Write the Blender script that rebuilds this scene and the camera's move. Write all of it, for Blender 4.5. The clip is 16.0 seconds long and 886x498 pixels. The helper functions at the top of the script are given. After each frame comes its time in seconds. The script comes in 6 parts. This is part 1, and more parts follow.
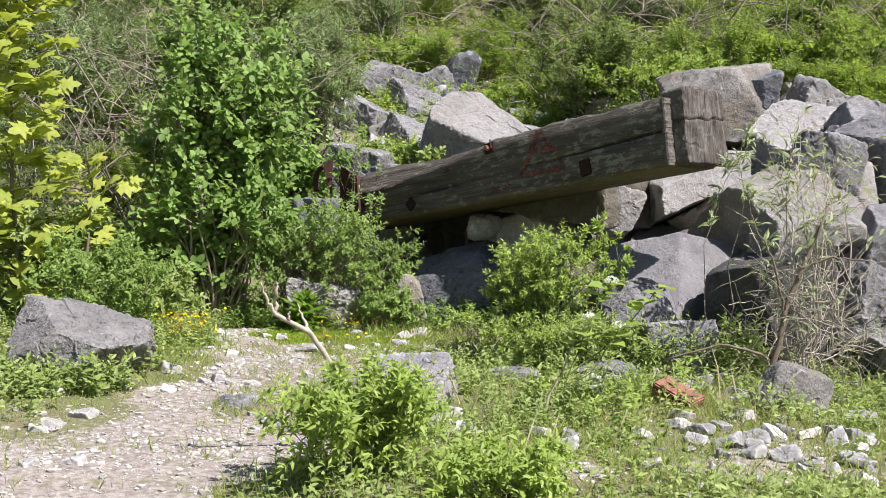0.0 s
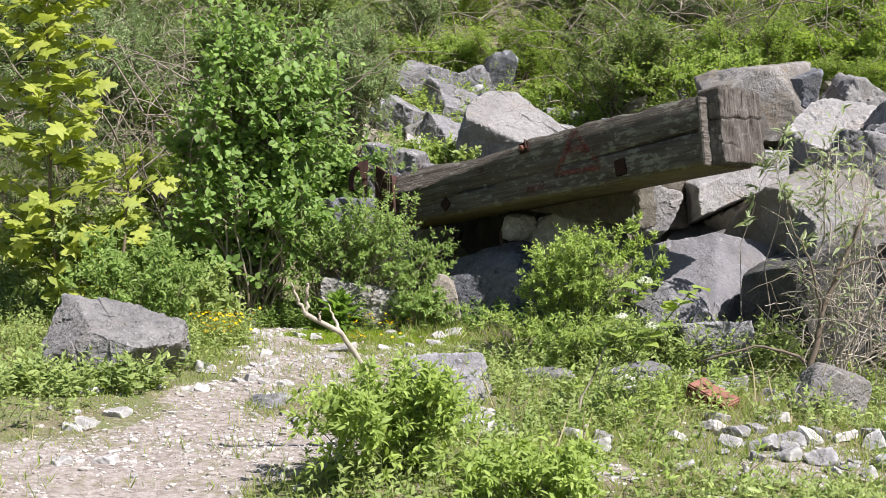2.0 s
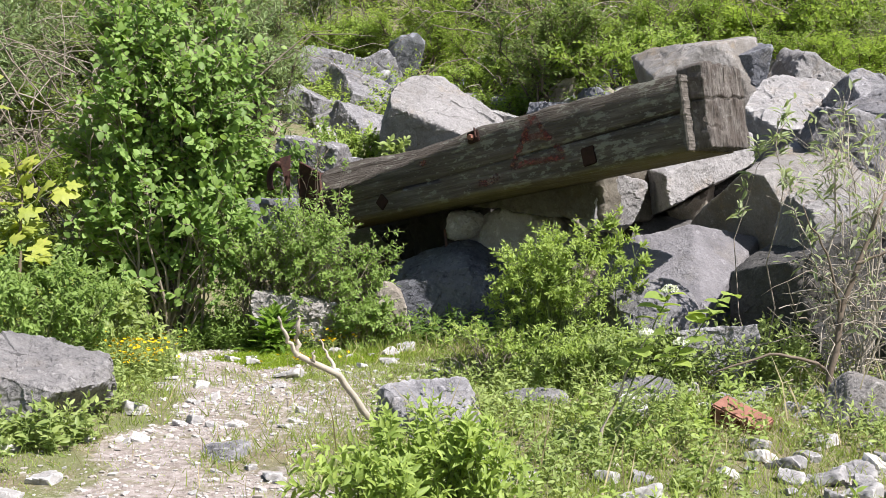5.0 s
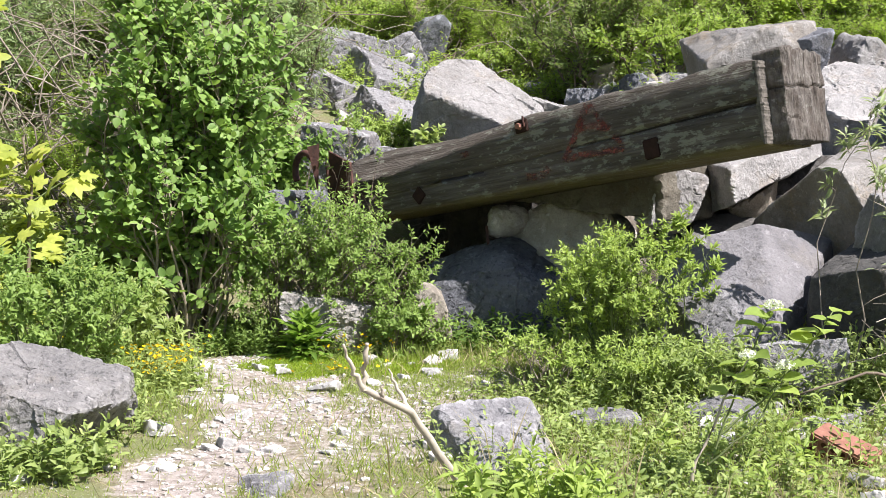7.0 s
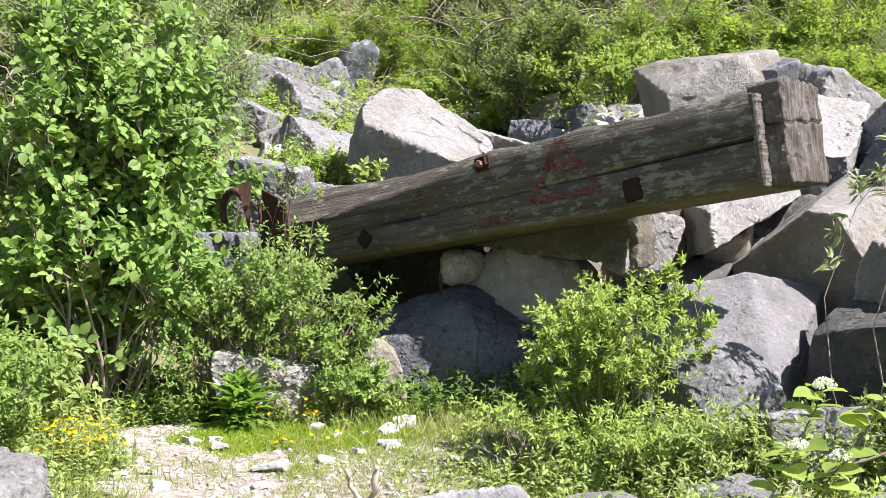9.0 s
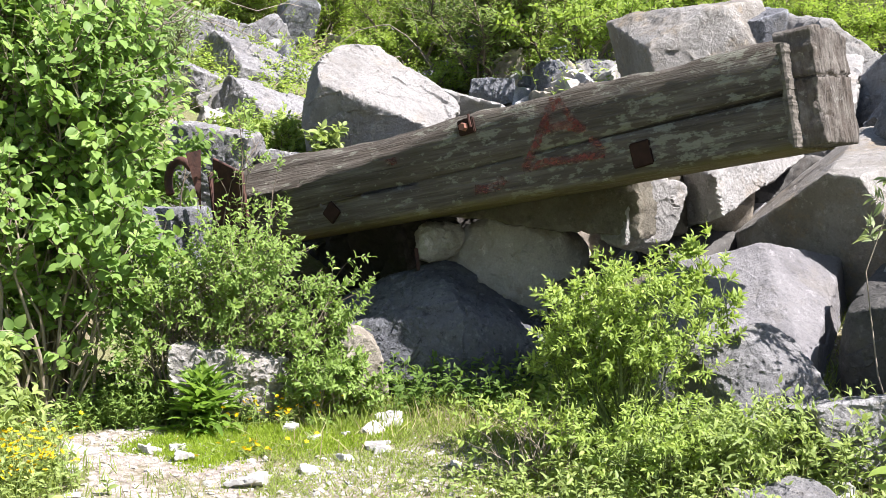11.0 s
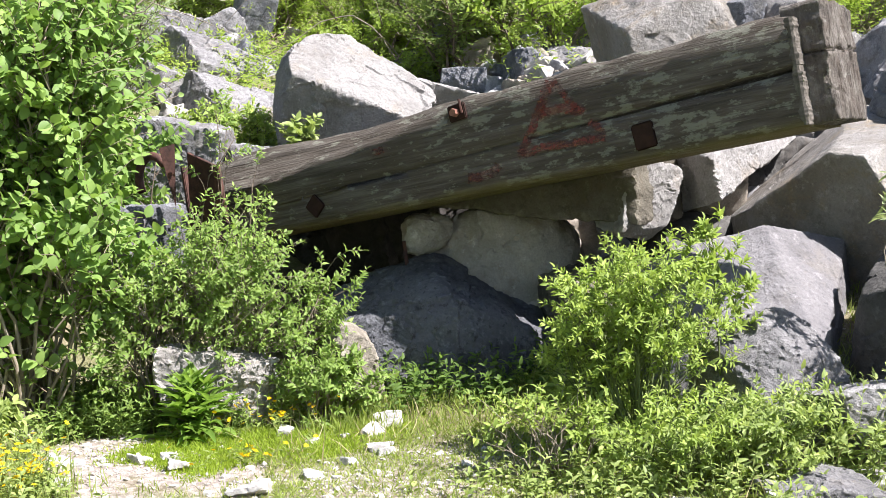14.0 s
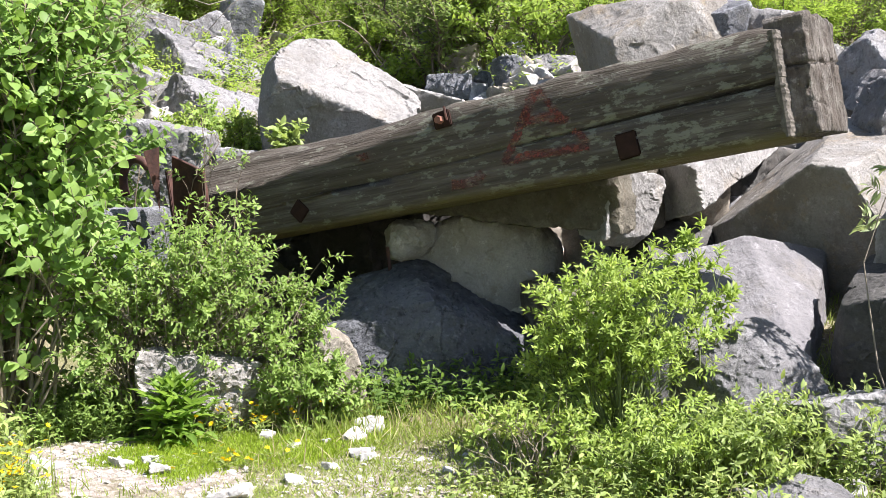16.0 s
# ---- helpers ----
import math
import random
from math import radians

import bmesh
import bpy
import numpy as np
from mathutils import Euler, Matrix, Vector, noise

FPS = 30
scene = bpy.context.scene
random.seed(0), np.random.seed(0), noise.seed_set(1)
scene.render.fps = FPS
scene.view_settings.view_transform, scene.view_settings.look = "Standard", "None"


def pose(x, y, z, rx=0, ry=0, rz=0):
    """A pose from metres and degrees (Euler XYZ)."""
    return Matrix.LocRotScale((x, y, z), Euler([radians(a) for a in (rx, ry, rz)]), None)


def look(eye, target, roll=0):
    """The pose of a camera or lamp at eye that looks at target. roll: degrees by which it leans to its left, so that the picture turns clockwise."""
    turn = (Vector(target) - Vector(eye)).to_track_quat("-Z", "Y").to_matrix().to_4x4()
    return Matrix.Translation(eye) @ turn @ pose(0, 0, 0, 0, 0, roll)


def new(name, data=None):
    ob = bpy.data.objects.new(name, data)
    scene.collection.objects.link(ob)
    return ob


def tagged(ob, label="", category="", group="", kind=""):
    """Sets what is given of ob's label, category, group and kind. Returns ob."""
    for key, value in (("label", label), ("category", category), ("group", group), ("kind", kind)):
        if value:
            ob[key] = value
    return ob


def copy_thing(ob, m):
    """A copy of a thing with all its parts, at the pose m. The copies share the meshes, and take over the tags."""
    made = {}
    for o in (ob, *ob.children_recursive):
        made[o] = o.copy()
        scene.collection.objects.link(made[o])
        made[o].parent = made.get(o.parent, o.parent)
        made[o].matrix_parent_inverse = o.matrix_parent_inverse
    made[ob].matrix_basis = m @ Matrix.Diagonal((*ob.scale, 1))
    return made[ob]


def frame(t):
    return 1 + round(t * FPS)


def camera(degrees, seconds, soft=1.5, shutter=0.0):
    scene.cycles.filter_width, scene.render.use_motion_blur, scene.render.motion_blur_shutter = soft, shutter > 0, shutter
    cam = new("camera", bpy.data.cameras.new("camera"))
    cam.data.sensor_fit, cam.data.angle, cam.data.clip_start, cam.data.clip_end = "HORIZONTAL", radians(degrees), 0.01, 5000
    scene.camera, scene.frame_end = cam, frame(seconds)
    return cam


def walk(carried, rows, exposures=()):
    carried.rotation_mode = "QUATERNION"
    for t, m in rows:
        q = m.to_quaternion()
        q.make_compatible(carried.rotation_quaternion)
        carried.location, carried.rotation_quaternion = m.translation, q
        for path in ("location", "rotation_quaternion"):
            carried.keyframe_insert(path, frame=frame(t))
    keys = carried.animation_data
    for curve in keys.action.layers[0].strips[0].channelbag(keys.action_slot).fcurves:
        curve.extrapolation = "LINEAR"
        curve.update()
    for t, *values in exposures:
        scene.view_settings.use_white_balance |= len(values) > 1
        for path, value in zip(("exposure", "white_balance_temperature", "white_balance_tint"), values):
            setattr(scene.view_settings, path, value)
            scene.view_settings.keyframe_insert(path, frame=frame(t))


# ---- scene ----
cam = camera(38.7, 16.0, soft=0.6)
PATH = [
    (0, (0.42, -8.102, 1.319), (0.285, -6.107, 1.252), 1.5),
    (0.5, (0.416, -8.097, 1.325), (0.272, -6.103, 1.254), 1.6),
    (1, (0.42, -8.09, 1.321), (0.273, -6.096, 1.251), 1.5),
    (1.5, (0.427, -8.09, 1.319), (0.279, -6.097, 1.25), 1.5),
    (2, (0.45, -8.082, 1.321), (0.253, -6.093, 1.252), 1.5),
    (2.5, (0.375, -7.975, 1.32), (0.159, -5.99, 1.219), 2.6),
    (3, (0.212, -7.856, 1.346), (0.107, -5.863, 1.224), 1.3),
    (3.5, (0.115, -7.714, 1.345), (0.029, -5.719, 1.237), 0.5),
    (4, (0.096, -7.478, 1.332), (0.015, -5.481, 1.251), -0.0),
    (4.2, (0.064, -7.412, 1.337), (0.021, -5.414, 1.255), 0.1),
    (6.3, (-0.289, -6.84, 1.421), (-0.255, -4.843, 1.317), -0.5),
    (6.5, (-0.279, -6.777, 1.423), (-0.276, -4.781, 1.303), -0.1),
    (7, (-0.337, -6.589, 1.424), (-0.325, -4.592, 1.315), 0.1),
    (7.5, (-0.477, -6.385, 1.462), (-0.366, -4.392, 1.347), -1.8),
    (8, (-0.512, -6.197, 1.47), (-0.32, -4.209, 1.359), -1.7),
    (8.5, (-0.518, -5.991, 1.496), (-0.346, -4.0, 1.428), -0.1),
    (8.7, (-0.538, -5.932, 1.503), (-0.376, -3.94, 1.436), 0.2),
    (10.8, (-0.78, -5.199, 1.532), (-0.515, -3.219, 1.422), -1.1),
    (11, (-0.795, -5.145, 1.542), (-0.504, -3.17, 1.413), -0.8),
    (11.5, (-0.869, -4.998, 1.532), (-0.45, -3.048, 1.389), -1.9),
    (12, (-0.959, -4.922, 1.509), (-0.532, -2.974, 1.364), -2.1),
    (12.5, (-0.979, -4.897, 1.504), (-0.608, -2.936, 1.364), -1.5),
    (13, (-0.974, -4.898, 1.5), (-0.627, -2.932, 1.368), -1.5),
    (13.5, (-0.974, -4.899, 1.495), (-0.614, -2.936, 1.36), -1.8),
    (14, (-0.976, -4.892, 1.501), (-0.596, -2.933, 1.368), -2.1),
    (14.5, (-0.976, -4.896, 1.498), (-0.583, -2.939, 1.367), -2.2),
    (15, (-0.976, -4.902, 1.5), (-0.577, -2.946, 1.368), -2.3),
    (15.5, (-0.98, -4.912, 1.506), (-0.58, -2.956, 1.377), -2.1),
    (16, (-0.982, -4.91, 1.509), (-0.575, -2.956, 1.383), -1.4),
]
walk(cam, [(t, look(eye, target, roll)) for t, eye, target, roll in PATH], exposures=((0, 0.93), (3.5, 0.94), (7, 1.26), (11, 1.56), (16, 1.57)))

# ---- light ----
SUN = Vector((0.48, -0.35, 0.79)).normalized()
world = bpy.data.worlds.new("sky")
scene.world = world
world.use_nodes = True
wn = world.node_tree
wn.nodes.clear()
w_out = wn.nodes.new("ShaderNodeOutputWorld")
w_bg = wn.nodes.new("ShaderNodeBackground")
w_sky = wn.nodes.new("ShaderNodeTexSky")
w_sky.sky_type = "NISHITA"
w_sky.sun_disc = False
w_sky.sun_elevation = math.asin(SUN.z)
w_sky.sun_rotation = math.atan2(SUN.x, SUN.y)
w_bg.inputs["Strength"].default_value = 0.057
wn.links.new(w_sky.outputs[0], w_bg.inputs["Color"])
wn.links.new(w_bg.outputs[0], w_out.inputs["Surface"])
sun_data = bpy.data.lights.new("sun", "SUN")
sun_data.energy = 4.6
sun_data.angle = radians(0.55)
sun_data.color = (1.0, 0.955, 0.955)
sun = new("sun", sun_data)
sun.matrix_world = look(SUN * 30, (0, 0, 0))

# ---- materials ----


def material(name):
    m = bpy.data.materials.new(name)
    m.use_nodes = True
    t = m.node_tree
    return m, t, t.nodes["Principled BSDF"]


def node(t, kind, **values):
    n = t.nodes.new(kind)
    for key, value in values.items():
        n.inputs[key.replace("_", " ")].default_value = value
    return n


def coords(t, scale=(1, 1, 1), which="Object"):
    c = t.nodes.new("ShaderNodeTexCoord")
    mp = t.nodes.new("ShaderNodeMapping")
    mp.inputs["Scale"].default_value = scale
    t.links.new(c.outputs[which], mp.inputs["Vector"])
    return mp.outputs[0]


def noise_tex(t, vec, scale, detail=4.0, rough=0.6):
    n = node(t, "ShaderNodeTexNoise", Scale=scale, Detail=detail, Roughness=rough)
    t.links.new(vec, n.inputs["Vector"])
    return n.outputs["Fac"]


def ramp(t, fac, stops):
    r = t.nodes.new("ShaderNodeValToRGB")
    while len(r.color_ramp.elements) < len(stops):
        r.color_ramp.elements.new(0.5)
    for e, (p, c) in zip(r.color_ramp.elements, stops):
        e.position, e.color = p, (*c, 1)
    t.links.new(fac, r.inputs[0])
    return r.outputs["Color"]


def span(t, fac, lo, hi, a=0.0, b=1.0):
    r = t.nodes.new("ShaderNodeMapRange")
    r.inputs["From Min"].default_value, r.inputs["From Max"].default_value = lo, hi
    r.inputs["To Min"].default_value, r.inputs["To Max"].default_value = a, b
    t.links.new(fac, r.inputs["Value"])
    return r.outputs["Result"]


def mix(t, fac, a, b, mode="MIX"):
    n = t.nodes.new("ShaderNodeMix")
    n.data_type, n.blend_type = "RGBA", mode
    if isinstance(fac, float):
        n.inputs["Factor"].default_value = fac
    else:
        t.links.new(fac, n.inputs["Factor"])
    for key, v in (("A", a), ("B", b)):
        s = [i for i in n.inputs if i.name == key and i.type == "RGBA"][0]
        if isinstance(v, tuple):
            s.default_value = (*v, 1)
        else:
            t.links.new(v, s)
    return [o for o in n.outputs if o.type == "RGBA"][0]


def math_node(t, op, a, b=0.0):
    n = t.nodes.new("ShaderNodeMath")
    n.operation = op
    for i, v in enumerate((a, b)):
        if isinstance(v, (int, float)):
            n.inputs[i].default_value = v
        else:
            t.links.new(v, n.inputs[i])
    return n.outputs[0]


def bump(t, bsdf, height, strength, distance):
    b = node(t, "ShaderNodeBump", Strength=strength, Distance=distance)
    t.links.new(height, b.inputs["Height"])
    t.links.new(b.outputs[0], bsdf.inputs["Normal"])


def rock_material(name, light, dark, tan, lichen=0.5, relief=0.024):
    """Limestone: cloudy greys, rusty stains, dark lichen spots, pitted relief."""
    m, t, p = material(name)
    v = coords(t)
    info = t.nodes.new("ShaderNodeObjectInfo")
    shift = t.nodes.new("ShaderNodeVectorMath")
    shift.operation = "ADD"
    seed = math_node(t, "MULTIPLY", info.outputs["Random"], 40.0)
    t.links.new(v, shift.inputs[0])
    t.links.new(seed, shift.inputs[1])
    v = shift.outputs[0]
    big = noise_tex(t, v, 2.6, 8, 0.68)
    col = ramp(t, big, [(0.36, dark), (0.48, tuple((a + b) / 2 for a, b in zip(dark, light))), (0.57, light)])
    stain = noise_tex(t, v, 4.1, 6, 0.74)
    col = mix(t, span(t, stain, 0.53, 0.64, 0, 0.7), col, tan)
    grime = noise_tex(t, v, 6.5, 9, 0.78)
    col = mix(t, span(t, grime, 0.54, 0.62, 0, lichen), col, tuple(c * 0.42 for c in dark))
    spots = noise_tex(t, v, 24, 6, 0.75)
    col = mix(t, span(t, spots, 0.56, 0.62, 0, lichen), col, tuple(c * 0.4 for c in dark))
    pale = noise_tex(t, v, 17, 7, 0.76)
    col = mix(t, span(t, pale, 0.57, 0.64, 0, 0.55), col, tuple(min(0.7, c * 1.45) for c in light))
    fine = noise_tex(t, v, 95, 4, 0.7)
    col = mix(t, span(t, fine, 0.38, 0.66, 0.0, 0.4), col, tuple(c * 0.5 for c in light))
    geo = t.nodes.new("ShaderNodeNewGeometry")
    broken = math_node(t, "ADD", geo.outputs["Pointiness"], span(t, pale, 0.3, 0.7, -0.04, 0.04))
    col = mix(t, span(t, broken, 0.52, 0.60, 0, 0.7), col, tuple(min(0.7, c * 1.7) for c in light))
    hsv = t.nodes.new("ShaderNodeHueSaturation")
    t.links.new(col, hsv.inputs["Color"])
    t.links.new(span(t, info.outputs["Random"], 0, 1, 0.82, 1.14), hsv.inputs["Value"])
    t.links.new(hsv.outputs[0], p.inputs["Base Color"])
    p.inputs["Roughness"].default_value = 0.9
    p.inputs["Specular IOR Level"].default_value = 0.25
    crag = noise_tex(t, v, 11, 8, 0.75)
    h = math_node(t, "ADD", math_node(t, "MULTIPLY", spots, 0.5), math_node(t, "MULTIPLY", crag, 1.3))
    h = math_node(t, "ADD", h, math_node(t, "MULTIPLY", fine, 0.12))
    pits = t.nodes.new("ShaderNodeTexVoronoi")
    pits.inputs["Scale"].default_value = 21.0
    t.links.new(v, pits.inputs["Vector"])
    hole = math_node(t, "MULTIPLY", span(t, pits.outputs["Distance"], 0.08, 0.30, -0.28, 0.0), span(t, crag, 0.46, 0.58, 0.0, 1.0))
    h = math_node(t, "ADD", h, hole)
    bump(t, p, h, 0.9, relief)
    return m


M_GREY = rock_material("grey_limestone", (0.285, 0.276, 0.28), (0.17, 0.164, 0.171), (0.25, 0.228, 0.208), 0.55)
M_PALE = rock_material("pale_limestone", (0.33, 0.316, 0.306), (0.25, 0.238, 0.228), (0.31, 0.268, 0.228), 0.35)
M_DARK = rock_material("dark_limestone", (0.21, 0.213, 0.232), (0.09, 0.092, 0.105), (0.15, 0.143, 0.132), 0.6)
M_TAN = rock_material("tan_limestone", (0.32, 0.285, 0.24), (0.2, 0.172, 0.138), (0.25, 0.195, 0.135), 0.35)
# brown made darker to stand for the shade under the beam
M_UMBER = rock_material("umber_shaded_limestone", (0.21, 0.188, 0.15), (0.12, 0.105, 0.082), (0.16, 0.125, 0.085), 0.3)
# near-black tone stands for the shade on blocks in hollow and gaps
M_SHADE = rock_material("shade_darkened_limestone", (0.10, 0.095, 0.09), (0.05, 0.048, 0.047), (0.085, 0.072, 0.06), 0.4, 0.010)
M_CHALK = rock_material("chalky_limestone", (0.48, 0.45, 0.40), (0.36, 0.325, 0.275), (0.33, 0.27, 0.20), 0.2, 0.016)
M_SLAB = rock_material("slab_limestone", (0.24, 0.23, 0.238), (0.175, 0.167, 0.175), (0.215, 0.198, 0.185), 0.3, 0.012)
M_LICHEN = rock_material("lichened_limestone", (0.275, 0.262, 0.255), (0.15, 0.143, 0.143), (0.23, 0.205, 0.18), 0.75)
M_PITTED = rock_material("pitted_limestone", (0.315, 0.30, 0.29), (0.245, 0.23, 0.217), (0.285, 0.247, 0.208), 0.3, 0.03)
M_WHITE = rock_material("white_limestone", (0.41, 0.395, 0.38), (0.32, 0.307, 0.293), (0.34, 0.305, 0.27), 0.2, 0.0012)
M_BEIGE = rock_material("beige_limestone", (0.315, 0.297, 0.28), (0.22, 0.204, 0.19), (0.30, 0.26, 0.22), 0.3)
M_OCHRE = rock_material("ochre_stained_limestone", (0.315, 0.297, 0.28), (0.215, 0.19, 0.162), (0.31, 0.24, 0.155), 0.3)
M_GREY_SMALL = rock_material("small_grey_limestone", (0.29, 0.28, 0.277), (0.175, 0.17, 0.17), (0.27, 0.24, 0.212), 0.45, 0.0012)
M_SCREE = [rock_material("scree_" + tone, *c, 0.35, 0.004) for tone, c in (
    ("grey", ((0.335, 0.328, 0.34), (0.20, 0.197, 0.21), (0.29, 0.268, 0.25))), ("pale", ((0.36, 0.343, 0.328), (0.26, 0.245, 0.232), (0.30, 0.26, 0.225))),
    ("tan", ((0.32, 0.285, 0.24), (0.20, 0.172, 0.138), (0.25, 0.195, 0.135))), ("dark", ((0.13, 0.132, 0.145), (0.065, 0.067, 0.077), (0.12, 0.115, 0.105))))]


def leaf_material(name, lo, hi, back, through_part=0.5, gloss=0.5):
    """A leaf: green that varies from leaf to leaf, some light coming through the blade."""
    m, t, p = material(name)
    geo = t.nodes.new("ShaderNodeNewGeometry")
    who = t.nodes.new("ShaderNodeObjectInfo")
    rnd = math_node(t, "FRACT", math_node(t, "ADD", geo.outputs["Random Per Island"], who.outputs["Random"]))
    v = coords(t)
    patch = noise_tex(t, v, 3.0, 2, 0.5)
    f = math_node(t, "ADD", math_node(t, "MULTIPLY", rnd, 0.7), span(t, patch, 0.3, 0.7, 0.0, 0.3))
    col = ramp(t, f, [(0.0, lo), (0.6, tuple((a + b) / 2 for a, b in zip(lo, hi))), (0.93, hi), (1.0, back)])
    t.links.new(col, p.inputs["Base Color"])
    p.inputs["Roughness"].default_value = gloss
    p.inputs["Specular IOR Level"].default_value = 0.22
    tr = t.nodes.new("ShaderNodeBsdfTranslucent")
    warm = mix(t, 1.0, col, (1.4, 1.4, 0.95), "MULTIPLY")
    t.links.new(warm, tr.inputs["Color"])
    ms = t.nodes.new("ShaderNodeMixShader")
    ms.inputs[0].default_value = through_part
    t.links.new(p.outputs[0], ms.inputs[1])
    t.links.new(tr.outputs[0], ms.inputs[2])
    t.links.new(ms.outputs[0], t.nodes["Material Output"].inputs["Surface"])
    return m


L_SHRUB = leaf_material("shrub_leaf", (0.12, 0.205, 0.048), (0.305, 0.435, 0.12), (0.39, 0.49, 0.18), 0.38, 0.5)
L_SMALL = leaf_material("small_leaf", (0.135, 0.21, 0.045), (0.30, 0.41, 0.115), (0.36, 0.45, 0.17), 0.38, 0.5)
L_BRIGHT = leaf_material("bright_leaf", (0.19, 0.268, 0.06), (0.385, 0.478, 0.12), (0.44, 0.51, 0.18), 0.38, 0.5)
L_MAPLE = leaf_material("maple_leaf", (0.26, 0.32, 0.056), (0.475, 0.50, 0.118), (0.58, 0.45, 0.15), 0.44)
L_HILL = leaf_material("hill_leaf", (0.13, 0.185, 0.06), (0.26, 0.33, 0.105), (0.38, 0.41, 0.20))
L_HILLB = leaf_material("hill_bright_leaf", (0.19, 0.275, 0.055), (0.37, 0.47, 0.105), (0.44, 0.49, 0.17))
L_GREY = leaf_material("greyish_leaf", (0.175, 0.24, 0.10), (0.32, 0.40, 0.19), (0.40, 0.45, 0.27), 0.35)
L_SILVER = leaf_material("silvery_leaf", (0.22, 0.275, 0.135), (0.38, 0.43, 0.24), (0.46, 0.50, 0.32), 0.4)
L_HERB = leaf_material("herb_leaf", (0.175, 0.24, 0.07), (0.385, 0.455, 0.16), (0.49, 0.53, 0.28), 0.38, 0.45)
L_GRASS = leaf_material("grass_blade", (0.20, 0.265, 0.06), (0.36, 0.425, 0.12), (0.50, 0.46, 0.24))
L_MOSS = leaf_material("moss_blade", (0.20, 0.29, 0.03), (0.36, 0.45, 0.06), (0.44, 0.46, 0.13))
L_DEEP = leaf_material("deep_green_leaf", (0.09, 0.16, 0.035), (0.19, 0.28, 0.075), (0.30, 0.37, 0.15))
L_LANCE = leaf_material("lance_leaf", (0.11, 0.20, 0.035), (0.25, 0.37, 0.08), (0.36, 0.44, 0.15))
L_STRAW = leaf_material("straw_blade", (0.30, 0.25, 0.14), (0.50, 0.43, 0.27), (0.60, 0.54, 0.38), 0.3, 0.7)
L_YELLOW = leaf_material("yellow_petal", (0.70, 0.46, 0.01), (0.85, 0.62, 0.015), (0.85, 0.66, 0.05), 0.3)
L_WHITE = leaf_material("white_petal", (0.70, 0.72, 0.62), (0.82, 0.83, 0.76), (0.85, 0.85, 0.80), 0.25)


def bark_material(name, lo, hi):
    m, t, p = material(name)
    v = coords(t)
    n = noise_tex(t, v, 14, 5, 0.7)
    geo = t.nodes.new("ShaderNodeNewGeometry")
    f = math_node(t, "ADD", math_node(t, "MULTIPLY", n, 0.6), math_node(t, "MULTIPLY", geo.outputs["Random Per Island"], 0.4))
    t.links.new(ramp(t, f, [(0.25, lo), (0.75, hi)]), p.inputs["Base Color"])
    p.inputs["Roughness"].default_value = 0.85
    bump(t, p, noise_tex(t, v, 90, 3, 0.6), 0.5, 0.004)
    return m


B_BROWN = bark_material("brown_bark", (0.07, 0.05, 0.035), (0.21, 0.165, 0.12))
B_STEM = bark_material("pale_stem", (0.12, 0.09, 0.065), (0.34, 0.29, 0.22))
B_GREEN = bark_material("green_stem", (0.07, 0.10, 0.03), (0.17, 0.20, 0.07))
B_DRY = bark_material("dry_cane", (0.14, 0.11, 0.08), (0.33, 0.28, 0.225))
B_PALE = bark_material("pale_dry_twig", (0.20, 0.165, 0.125), (0.46, 0.41, 0.34))
B_DEAD = bark_material("bleached_deadwood", (0.24, 0.19, 0.14), (0.52, 0.46, 0.38))


